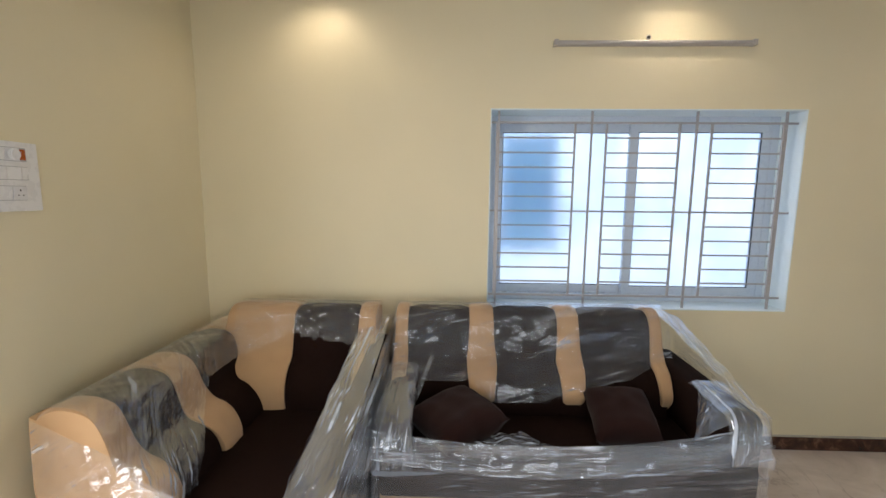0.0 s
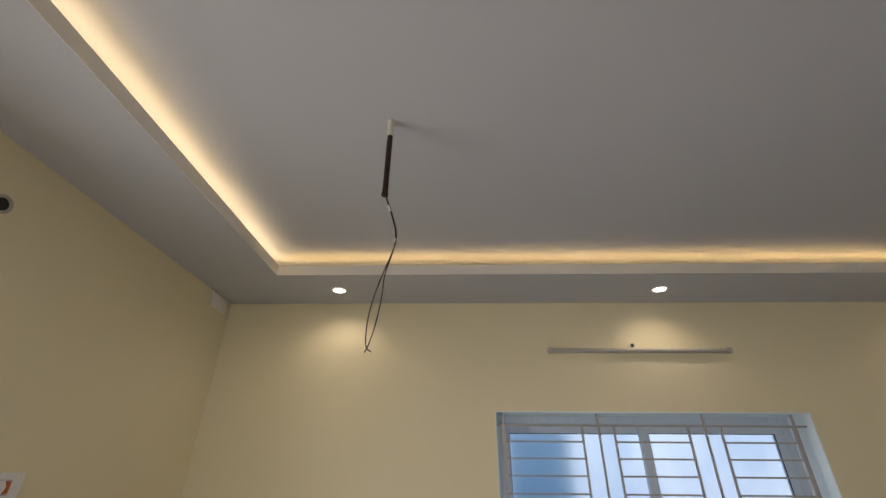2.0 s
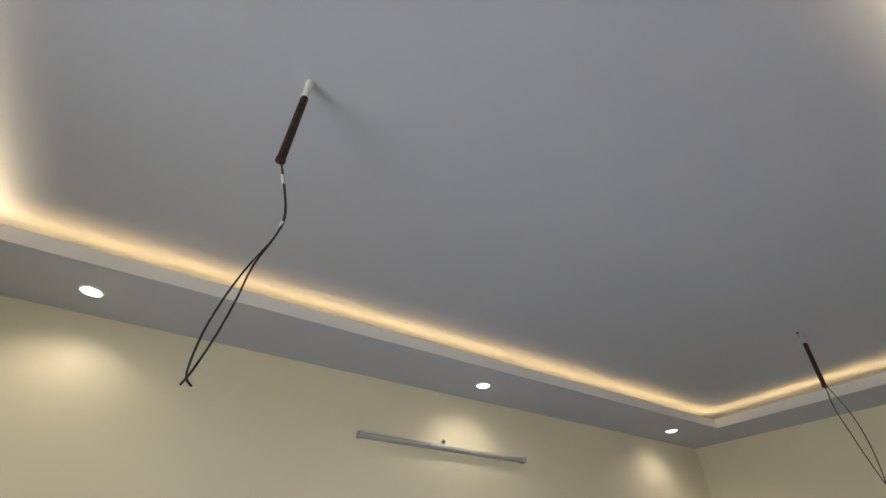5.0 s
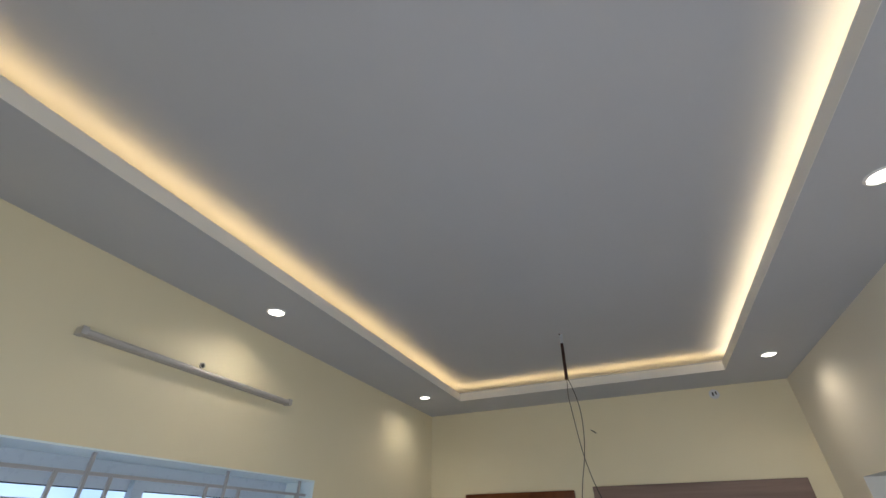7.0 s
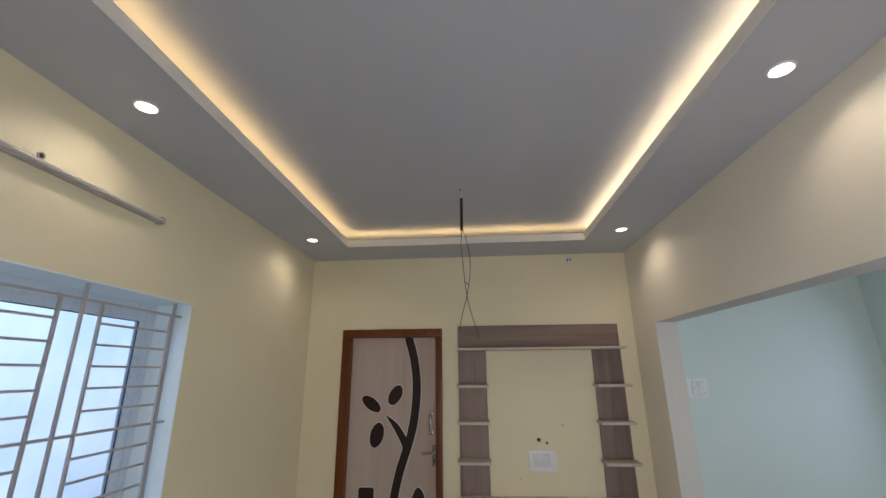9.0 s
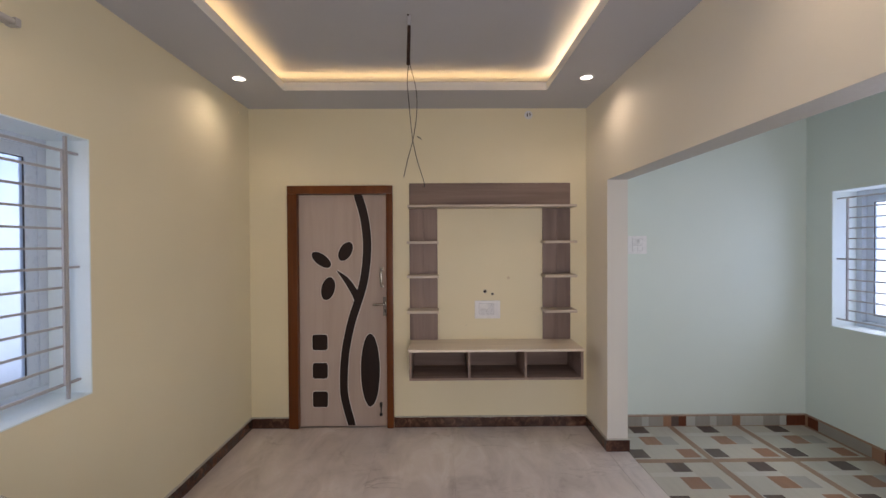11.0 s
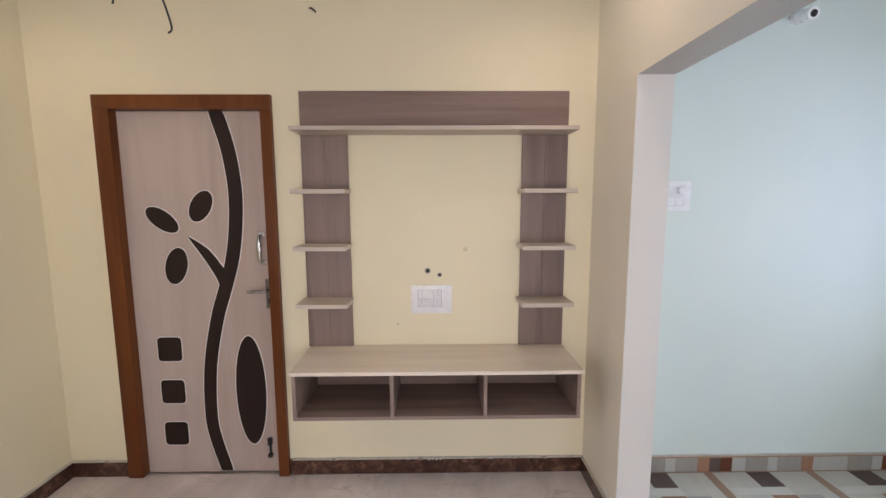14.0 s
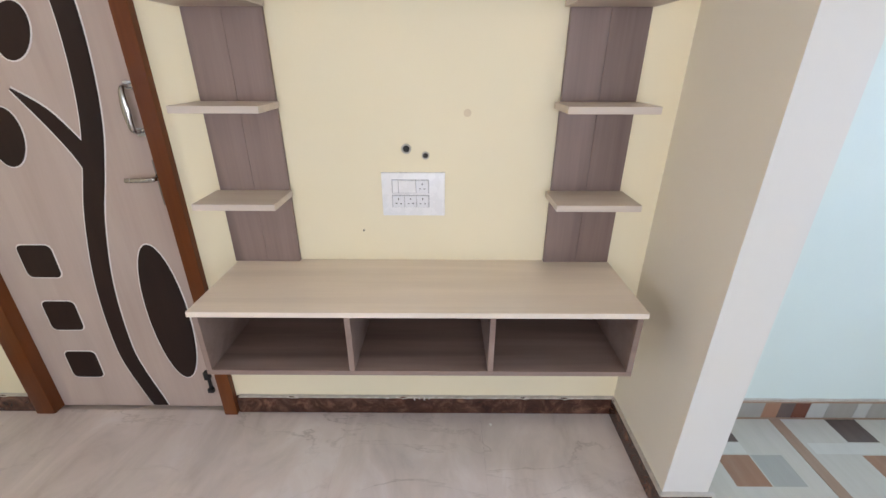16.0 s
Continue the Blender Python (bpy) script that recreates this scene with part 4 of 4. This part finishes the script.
def pinch(z):
    """Width of a tan band by height: it narrows under the headrest and widens again."""
    return 1.0 + (0.22 * math.exp(-((z - 0.70) / 0.07) ** 2)) - 0.18 * max(0, (0.62 - z) / 0.3)


def film_over_back(s0, s1, parent, hem, seed, film=None, m=None, skew=16):
    """Creased film over the top and front of a back; hem(s) is the height at which it ends in front."""
    line = []
    for p in smooth_line([(d, z, 0) for d, z in BACK[2:12]], 6):
        k = 0.018 / math.hypot(p.x - 0.2, p.y - 0.6)
        line.append(Vector((p.x + (p.x - 0.2) * k, p.y + (p.y - 0.6) * k)))
    bm = bmesh.new()
    rows = []
    n, rungs = 80, 110
    for i in range(n + 1):
        s = s0 + (s1 - s0) * i / n
        low = hem(s) + 0.020 * noise.noise(Vector((s * 7 + seed, 1.3, 0))) + 0.008 * noise.noise(Vector((s * 25 + seed, 4.3, 0)))
        shown = [p for p in line if p.y > low or p.x < 0.2]
        row = []
        for k in range(rungs + 1):
            f = k / rungs * (len(shown) - 1)
            a = min(int(f), len(shown) - 2)
            p = shown[a].lerp(shown[a + 1], f - a)
            cr = noise.noise(Vector((s * 7 + seed, p.x * 12, p.y * 12))) * 0.009 + noise.noise(Vector((s * 22 + seed, p.x * 40, p.y * 40))) * 0.002
            arc = (p.y - p.x) * 45 + (s - s0) * skew
            cr += noise.noise(Vector((s * 3.5 + seed, arc, 2.7))) * 0.0035 + max(0.0, noise.noise(Vector((s * 6 + seed, arc * 2.2, 8.1))) - 0.15) * 0.006
            row.append((bm.verts.new((s, -(p.x + cr), p.y + cr * 0.5)), f * 0.009))
        rows.append(row)
    uv = bm.loops.layers.uv.new("flow")
    for i, (a, b) in enumerate(zip(rows, rows[1:])):
        for k in range(rungs):
            f = bm.faces.new((a[k][0], a[k + 1][0], b[k + 1][0], b[k][0]))
            for lp, (ii, w) in zip(f.loops, ((i, a[k][1]), (i, a[k + 1][1]), (i + 1, b[k + 1][1]), (i + 1, b[k][1]))):
                lp[uv].uv = ((s1 - s0) * ii / n + seed, w)
    return part("cling_film", bm, film or FILM, parent, "creased clear cling film", smooth=True, m=m)


def draped(x0, x1, line, amp, freq, seed=0.0, flare=0.0):
    """A crumpled sheet from x0 to x1 that follows a line of (y, z); flare widens it downwards."""
    pts = smooth_line([(0, y, z) for y, z in line], 6)
    bm = bmesh.new()
    n = 36
    uv = bm.loops.layers.uv.new("flow")
    rows = []
    for k, p in enumerate(pts):
        q = pts[min(k + 1, len(pts) - 1)] - pts[max(k - 1, 0)]
        out = Vector((0, q.z, -q.y)).normalized() * (1 if q.y < 0 or q.z < 0 else -1)
        if out.z < 0 or (abs(out.z) < 0.2 and out.y > 0):
            out = -out
        row = []
        for i in range(n + 1):
            u = i / n
            x = x0 + (x1 - x0) * u + flare * (u - 0.5) * k / len(pts)
            round_off = -0.022 * abs(2 * u - 1) ** 6
            c = noise.noise(Vector((x * freq + seed, p.y * freq, p.z * freq))) + 0.5 * noise.noise(Vector((x * freq * 3 + seed, p.y * freq * 2, p.z * freq * 2)))
            row.append(bm.verts.new(Vector((x, p.y, p.z)) + out * (amp * (0.8 + c) + round_off)))
        rows.append(row)
    for k, (a, b) in enumerate(zip(rows, rows[1:])):
        for i in range(n):
            f = bm.faces.new((a[i], a[i + 1], b[i + 1], b[i]))
            for lp, (ii, kk) in zip(f.loops, ((i, k), (i + 1, k), (i + 1, k + 1), (i, k + 1))):
                lp[uv].uv = (kk * 0.012 + seed, (x1 - x0) * ii / n)
    return bm


def steps(s, *rows):
    """Linear between (place, value) rows."""
    for (a, u), (b, v) in zip(rows, rows[1:]):
        if s <= b:
            return u + (v - u) * max(0.0, (s - a) / (b - a))
    return rows[-1][1]


# two-seat sofa under the window
LX0, LX1 = -4.045, -2.392
sofa = thing("sofa", "two-seat brown and tan sofa wrapped in cling film, under the window", "sofa", pose((LX0 + LX1) / 2, -0.05, 0))
SM = pose(-(LX0 + LX1) / 2, 0.05, 0)
BM = SM @ pose(0, -0.03, 0)
for a, b in ((-3.968, -3.620), (-3.487, -3.132), (-3.015, -2.640)):
    part("back_cushion", loft_back(a, b), DARKF, sofa, "dark brown velvet back cushion", smooth=True, m=BM)
for a, b in ((-4.035, -3.968), (-3.620, -3.487), (-3.132, -3.015), (-2.625, -2.562)):
    part("back_band", loft_back(a, b, 0.010, 6, 0.010, pinch, BAND), CREAMF, sofa, "tan fabric band over the back", smooth=True, m=BM)
part("back_core", loft_back(LX0 + 0.04, -2.585, -0.014, 4, 0.0), DARKF, sofa, "dark brown velvet back", smooth=True, m=BM)
part("seat", padded(LX0 + 0.12, LX1 - 0.14, -0.90, -0.42, 0.20, 0.455), DARKF, sofa, "dark brown velvet seat", smooth=True, m=SM)
part("arm", arm_body(LX0, LX0 + 0.14, -0.10, -0.90, 0.68, 0.60), DARKF, sofa, "dark brown velvet arm", smooth=True, m=SM)
part("arm", arm_body(LX1 - 0.16, LX1, -0.10, -0.90, 0.71, 0.70), DARKF, sofa, "dark brown velvet arm", smooth=True, m=SM)
part("front_panel", padded(LX0 + 0.02, LX1 - 0.02, -0.915, -0.86, 0.30, 0.47, 0.02), DARKF, sofa, "dark brown front panel", smooth=True, m=SM)
part("base_panel", padded(LX0 + 0.02, LX1 - 0.02, -0.91, -0.86, 0.07, 0.31, 0.01), CREAMF, sofa, "tan fabric base panel", m=SM)
for a in (LX0 + 0.08, LX1 - 0.08):
    for b in (-0.14, -0.84):
        part("foot", disc_prism(0.022, 0.105, 14, 0.028), BLACKW, sofa, "black sofa foot", m=SM @ pose(a, b, 0))
film_over_back(LX0, LX1 - 0.13, sofa, lambda s: steps(s, (-4.05, 0.60), (-3.62, 0.645), (-3.50, 0.52), (-3.30, 0.515), (-3.00, 0.59), (-2.56, 0.73)), 3.0, m=BM)
part("cling_film", sheet([(LX0 - 0.01, -0.925, 0.56), (LX1 + 0.01, -0.925, 0.60), (LX1 + 0.01, -0.925, 0.10), (LX0 - 0.01, -0.925, 0.10)], 80, 24, 0.010, 7, 1.0, 0.01), FILM_FRONT, sofa, "stretched cling film over the front", smooth=True, m=SM)
part("cling_film", sheet([(LX0 - 0.01, -0.905, 0.61), (LX1 - 0.02, -0.915, 0.675), (LX1 - 0.01, -0.945, 0.54), (LX0 - 0.01, -0.945, 0.50)], 80, 14, 0.012, 9, 5.0, 0.085), FILM_X, sofa, "bunched cling film along the seat edge", smooth=True, m=SM)
part("cling_film", sheet([(LX1 + 0.010, -0.10, 0.80), (LX1 + 0.010, -0.90, 0.69), (LX1 + 0.014, -0.92, 0.10), (LX1 + 0.014, -0.10, 0.10)], 20, 16, 0.006, 8, 2.0), FILM_FRONT, sofa, "cling film over the side", smooth=True, m=SM)
part("cling_film", sheet([(LX1 - 0.17, -0.14, 0.975), (LX1 - 0.06, -0.88, 0.725), (LX1 + 0.014, -0.90, 0.690), (LX1 + 0.014, -0.12, 0.90)], 40, 10, 0.008, 12, 4.0), FILM_Y, sofa, "taut bunched cling film from the back to the arm", smooth=True, m=SM)
part("cling_film", draped(LX1 - 0.168, LX1 + 0.004, [(-0.60, 0.722), (-0.74, 0.718), (-0.86, 0.712), (-0.915, 0.680), (-0.935, 0.60), (-0.935, 0.50)], 0.009, 16, 25.0), FILM_Y, sofa, "crumpled cling film over the end of the arm", smooth=True, m=SM)
part("cling_film", sheet([(LX1 - 0.30, -0.90, 0.585), (LX1 - 0.14, -0.90, 0.69), (LX1 - 0.155, -0.66, 0.735), (LX1 - 0.175, -0.70, 0.60)], 24, 20, 0.012, 16, 33.0), FILM_X, sofa, "cling film gathered inside the arm", smooth=True, m=SM)
part("cling_film", draped(LX0 - 0.014, LX0 + 0.150, [(-0.42, 0.705), (-0.60, 0.675), (-0.80, 0.640), (-0.90, 0.605), (-0.935, 0.55), (-0.935, 0.44)], 0.014, 14, 29.0, 0.04), FILM_Y, sofa, "crumpled cling film over the end of the arm", smooth=True, m=SM)
part("cling_film", sheet([(LX0 - 0.012, -0.10, 0.93), (LX0 - 0.012, -0.92, 0.62), (LX0 - 0.014, -0.92, 0.10), (LX0 - 0.014, -0.10, 0.10)], 20, 16, 0.006, 8, 7.0), FILM_FRONT, sofa, "cling film over the side", smooth=True, m=SM)
part("cling_film", sheet([(-3.70, -0.92, 0.50), (-3.22, -0.92, 0.52), (-3.36, -0.72, 0.500), (-3.60, -0.70, 0.497)], 30, 18, 0.020, 16, 21.0), FILM_X, sofa, "loose crumpled cling film on the seat", smooth=True, m=SM)
part("cling_film", sheet([(-3.835, -0.39, 0.735), (-3.815, -0.395, 0.735), (-3.895, -0.52, 0.545), (-3.925, -0.515, 0.545)], 16, 6, 0.006, 30, 37.0), FILM_X, sofa, "twisted strand of cling film", smooth=True, m=SM)

# corner sofa
CX, CN, AE = -5.25, -1.24, -1.55
corner = thing("corner_sofa", "dark brown and tan corner sofa wrapped in cling film", "sofa", pose(-4.65, -0.7, 0))
CM = pose(4.65, 0.7, 0)
WM = CM @ pose(CX, 0, 0, 0, 0, 90) @ Matrix.Diagonal((1, 1.15, 0.885, 1))      # its x runs north, its y towards the wall
for a, b in ((-1.13, -0.85), (-0.69, -0.30)):
    part("back_cushion", loft_back(a, b), DARKF, corner, "dark brown velvet back cushion", smooth=True, m=WM)
for a, b in ((-1.24, -1.13), (-0.85, -0.69)):
    part("back_band", loft_back(a, b, 0.008, 6, 0.012, pinch), CREAMF, corner, "tan fabric band over the back", smooth=True, m=WM)
part("back_band", loft_back(-0.30, -0.06, 0.008, 8, 0.012), CREAMF, corner, "tan fabric corner of the back", smooth=True, m=WM)
NM = CM @ pose(0, -0.03, 0)
part("back_band", loft_back(-5.0, -4.615, 0.004, 8, 0.012), CREAMF, corner, "tan fabric corner of the back", smooth=True, m=NM)
part("back_cushion", loft_back(-4.615, -4.245), DARKF, corner, "dark brown velvet back cushion", smooth=True, m=NM)
part("back_band", loft_back(-4.245, -4.150, 0.008, 6, 0.010, pinch), CREAMF, corner, "tan fabric band over the back", smooth=True, m=NM)
part("seat", padded(-4.85, -4.20, CN - 0.02, -0.36, 0.20, 0.455), DARKF, corner, "dark brown velvet seat", smooth=True, m=CM)
part("arm", arm_body(-4.195, -4.075, -0.16, AE, 0.80, 0.65), DARKF, corner, "dark brown velvet arm", smooth=True, m=CM)
part("base_panel", padded(-5.08, -4.09, CN + 0.01, -0.12, 0.07, 0.24, 0.01), CREAMF, corner, "tan fabric base panel", m=CM)
for a in (-5.02, -4.22):
    for b in (-0.2, CN + 0.08):
        part("foot", disc_prism(0.022, 0.105, 14, 0.028), BLACKW, corner, "black sofa foot", m=CM @ pose(a, b, 0))
film_over_back(CN - 0.01, -0.10, corner, lambda s: steps(s, (-1.26, 0.50), (-1.10, 0.53), (-0.92, 0.67), (-0.76, 0.74), (-0.66, 0.80), (-0.30, 0.80), (-0.1, 0.74)), 11.0, FILM_SLANT, WM, 48)
film_over_back(-4.95, -4.14, corner, lambda s: steps(s, (-4.95, 0.70), (-4.62, 0.82), (-4.40, 0.79), (-4.14, 0.72)), 13.0, m=NM)
part("cling_film", sheet([(-4.24, -0.20, 0.88), (-4.205, AE - 0.03, 0.70), (-4.205, AE - 0.03, 0.36), (-4.21, -0.40, 0.46)], 26, 14, 0.014, 9, 9.0), FILM_Y, corner, "bunched cling film over the arm", smooth=True, m=CM)
part("cling_film", sheet([(-4.24, -0.18, 0.88), (-4.205, AE - 0.03, 0.70), (-4.06, AE - 0.03, 0.70), (-4.08, -0.16, 0.90)], 26, 8, 0.010, 10, 14.0), FILM_Y, corner, "bunched cling film over the arm", smooth=True, m=CM)
part("cling_film", sheet([(-4.065, -0.16, 0.90), (-4.065, AE - 0.03, 0.70), (-4.063, AE - 0.03, 0.10), (-4.063, -0.16, 0.10)], 26, 12, 0.006, 9, 15.0), FILM_Y, corner, "cling film over the side", smooth=True, m=CM)
part("cling_film", sheet([(-5.17, CN - 0.020, 0.83), (-4.78, CN - 0.030, 0.66), (-4.74, CN - 0.035, 0.10), (-5.17, CN - 0.025, 0.10)], 40, 24, 0.010, 7, 16.0), FILM_SLANT, corner, "cling film over the near end", smooth=True, m=CM)
part("cling_film", sheet([(-4.80, CN - 0.045, 0.64), (-4.12, CN - 0.055, 0.50), (-4.12, CN - 0.055, 0.10), (-4.80, CN - 0.045, 0.10)], 40, 16, 0.010, 7, 18.0, 0.05), FILM_X, corner, "cling film over the seat front", smooth=True, m=CM)


def pillow(name, size, thick, m, label):
    bm = bmesh.new()
    n = 18
    top = {}
    for side in (1, -1):
        for i in range(n + 1):
            for j in range(n + 1):
                u, v = 2 * i / n - 1, 2 * j / n - 1
                rim = i in (0, n) or j in (0, n)
                if side == -1 and rim:
                    continue
                k = max(0.0, (1 - u ** 4) * (1 - v ** 4)) ** 0.45
                pull = 1 - 0.22 * (1 - abs(u * v)) * (abs(u) ** 6 + abs(v) ** 6) * 0.5
                w = noise.noise(Vector((u * 2.2, v * 2.2, side * 3.0))) * 0.012 * k
                top[(side, i, j)] = bm.verts.new((u * size / 2 * pull, v * size / 2 * pull, side * (thick / 2 * k + w)))
    for side in (1, -1):
        for i in range(n):
            for j in range(n):
                q = [top.get((side, a, b)) or top[(1, a, b)] for a, b in ((i, j), (i + 1, j), (i + 1, j + 1), (i, j + 1))]
                bm.faces.new(q if side == 1 else q[::-1])
    return solid(name, bm, PILLOWF, label, "cushion", group="cushions on the two-seat sofa", smooth=True, m=m)


pillow("cushion", 0.36, 0.17, pose(-3.690, -0.68, 0.548, 6, -6, 0) @ pose(0, 0, 0, 0, 0, 36), "dark brown square cushion lying cornerwise on the wrapped sofa")
pillow("cushion", 0.31, 0.17, pose(-2.885, -0.62, 0.545, 22, 0, -7) @ pose(0, 0, 0, 0, 0, 4), "dark brown square cushion leaning on the sofa back")

# ---- floor tiles ----
gap = 0.0002


def tile_mesh(a, b, name="tile", t=0.012):
    bm = boxes((gap, a - gap, gap, b - gap, -t, 0))
    return mesh_of(name, bm, FLOOR_TILE)


floor_ob = bpy.data.objects["floor"]
cache = {}
xs = [XW + 1.2 * i for i in range(5)] + [0.0]
ys = [YS + 0.012 - 0.012, -2.36, -1.76, -1.16, -0.56, 0.0]
for i in range(len(xs) - 1):
    for j in range(len(ys) - 1):
        a, b = round(xs[i + 1] - xs[i], 3), round(ys[j + 1] - ys[j], 3)
        if (a, b) not in cache:
            cache[(a, b)] = tile_mesh(a, b)
        t_ = new("tile", cache[(a, b)])
        t_.location = (xs[i], ys[j], 0)
        t_.parent = floor_ob

PRINT = [T_LIGHT, T_GREY, T_DARK, T_ORANGE, T_TAN, T_PALE]
# cells of one printed tile: (u0, u1, v0, v1, print); u runs south, v runs west
CELLS = [(0.0, 0.05, 0.0, 0.6, 4), (0.05, 0.6, 0.55, 0.6, 4), (0.25, 0.385, 0.0, 0.125, 2), (0.25, 0.385, 0.19, 0.33, 3), (0.39, 0.52, 0.19, 0.33, 1), (0.06, 0.185, 0.40, 0.53, 2), (0.44, 0.57, 0.40, 0.53, 3),
         (0.07, 0.385, 0.130, 0.184, 5), (0.08, 0.24, 0.19, 0.33, 0)]


def printed_tile(u0, u1, v0, v1):
    """Part of a printed tile, from (u0, v0) to (u1, v1), as one slab with its print in separate faces."""
    us = sorted({u0, u1} | {c for q in CELLS for c in q[:2] if u0 < c < u1})
    vs = sorted({v0, v1} | {c for q in CELLS for c in q[2:4] if v0 < c < v1})
    bm = bmesh.new()
    g_ = 0.0012
    pos = lambda u, v: (-(min(max(v, v0 + g_), v1 - g_)), -(min(max(u, u0 + g_), u1 - g_)), 0)
    grid = {(i, j): bm.verts.new(pos(u, v)) for i, u in enumerate(us) for j, v in enumerate(vs)}
    for i in range(len(us) - 1):
        for j in range(len(vs) - 1):
            mu, mv = (us[i] + us[i + 1]) / 2, (vs[j] + vs[j + 1]) / 2
            k = next((q[4] for q in CELLS if q[0] < mu < q[1] and q[2] < mv < q[3]), 0)
            f = bm.faces.new((grid[(i, j)], grid[(i + 1, j)], grid[(i + 1, j + 1)], grid[(i, j + 1)]))
            f.material_index = k
    rim = [e for e in bm.edges if e.is_boundary]
    ex = bmesh.ops.extrude_edge_only(bm, edges=rim)
    for v in ex["geom"]:
        if isinstance(v, bmesh.types.BMVert):
            v.co.z = -0.012
    return mesh_of("tile", bm, PRINT)


U0 = 3.66 - 0.6          # the strip's northern edge lies at y = -3.66
V0 = 0.035 - 0.6
cache = {}
for i in range(4):
    for j in range(10):
        uo, vo = U0 + 0.6 * i, V0 + 0.6 * j
        a0, a1 = max(0, -YB - uo), min(0.6, 4.90 - uo)
        b0, b1 = max(0, 0 - vo), min(0.6, 5.28 - vo)
        if a1 - a0 < 0.01 or b1 - b0 < 0.01:
            continue
        key = tuple(round(q, 3) for q in (a0, a1, b0, b1))
        if key not in cache:
            cache[key] = printed_tile(*key)
        t_ = new("tile", cache[key])
        t_.location = (-vo, -uo, 0)
        t_.parent = floor_ob
# threshold strip under the passage
solid("threshold", boxes((OPW, OPX - 0.012, YB + 0.002, YS - 0.002, -0.012, 0.0)), FLOOR_TILE, "flat marble threshold under the passage", "threshold", S)

# patterned skirting of the dining space
SKP = [tile_print("skirting_print_grey", (0.25, 0.23, 0.20), (0.33, 0.31, 0.27)), tile_print("skirting_print_stone", (0.36, 0.35, 0.31), (0.45, 0.43, 0.39)), T_ORANGE, T_RED, T_TAN, T_DARK]


def tiled_skirt(name, runs, m):
    bm = bmesh.new()
    u = 0.0
    for w, k in runs:
        box_into(bm, u + 0.0006, u + w - 0.0006, -0.010, 0, 0, 0.086, k)
        u += w
    box_into(bm, 0, u, -0.011, 0, 0.086, 0.1, 4)
    solid(name, bm, SKP, "skirting of small grey, terracotta and maroon tiles with a brown top line", "skirting", S, m=m)


tiled_skirt("baseboard", [(0.32, 0), (0.06, 1), (0.13, 0), (0.07, 2), (0.065, 5), (0.068, 3), (0.08, 1), (0.13, 0), (0.06, 1), (0.14, 0), (0.07, 2), (0.205, 1), (0.145, 0), (0.06, 1), (0.17, 3)], pose(XDE, YB - 0.002, 0, 0, 0, -90))
filler("trim", 0.0, 1.77, pose(XDE + 0.002, YB, 0.006, 0, 0, -90), 7.0)
tiled_skirt("baseboard", [(0.04, 2), (0.10, 3), (0.30, 0), (0.14, 0), (0.09, 2), (0.12, 3), (0.26, 0), (0.18, 1), (0.09, 2), (0.30, 0), (0.12, 3), (0.3, 0), (0.2, 1), (0.1, 2), (0.3, 0), (0.12, 3), (0.4, 0), (0.3, 1), (0.1, 2), (0.3, 0), (0.12, 3), (0.4, 0), (0.3, 1), (0.1, 2), (0.3, 0), (0.12, 3), (0.05, 0)], pose(-0.012, YD, 0, 0, 0, 180))

# paint drips along the top of the brown skirting
rng = random.Random(4)
drips = bmesh.new()
for i in range(34):
    y = -2.93 + 1.65 * (i + rng.random() * 0.8) / 34
    w, drop = rng.uniform(0.006, 0.030), rng.choice((0.001, 0.0015, 0.002, 0.003, 0.006))
    box_into(drips, -0.0128, -0.0118, y, y + w, sk - drop, sk + 0.0008)
for i in range(4):
    y = -2.13 + 0.022 * i
    box_into(drips, -0.013, -0.0118, y, y + 0.005, sk - 0.010 - 0.005 * (i % 2), sk + 0.0008)
solid("paint_drips", drips, LIPW, "uneven off-white paint drips along the brown skirting under the unit", "paint drips", "stuff")

crumb = bmesh.new()
bmesh.ops.create_icosphere(crumb, subdivisions=2, radius=0.006)
crumple(crumb, 0.004, 90)
solid("paint_flake", crumb, LIPW, "small crumb of dried white paint on the marble floor", "debris", m=Matrix.Translation((-0.079, -2.401, 0.003)) @ Matrix.Diagonal((1.3, 1, 0.6, 1)))
wall_chip = disc_prism(0.0035, 0.0012, 10)
solid("wall_chip", wall_chip, HOLE, "tiny dark chip in the yellow paint", "mark", m=pose(0, -1.894, 0.896, 0, -90, 0))
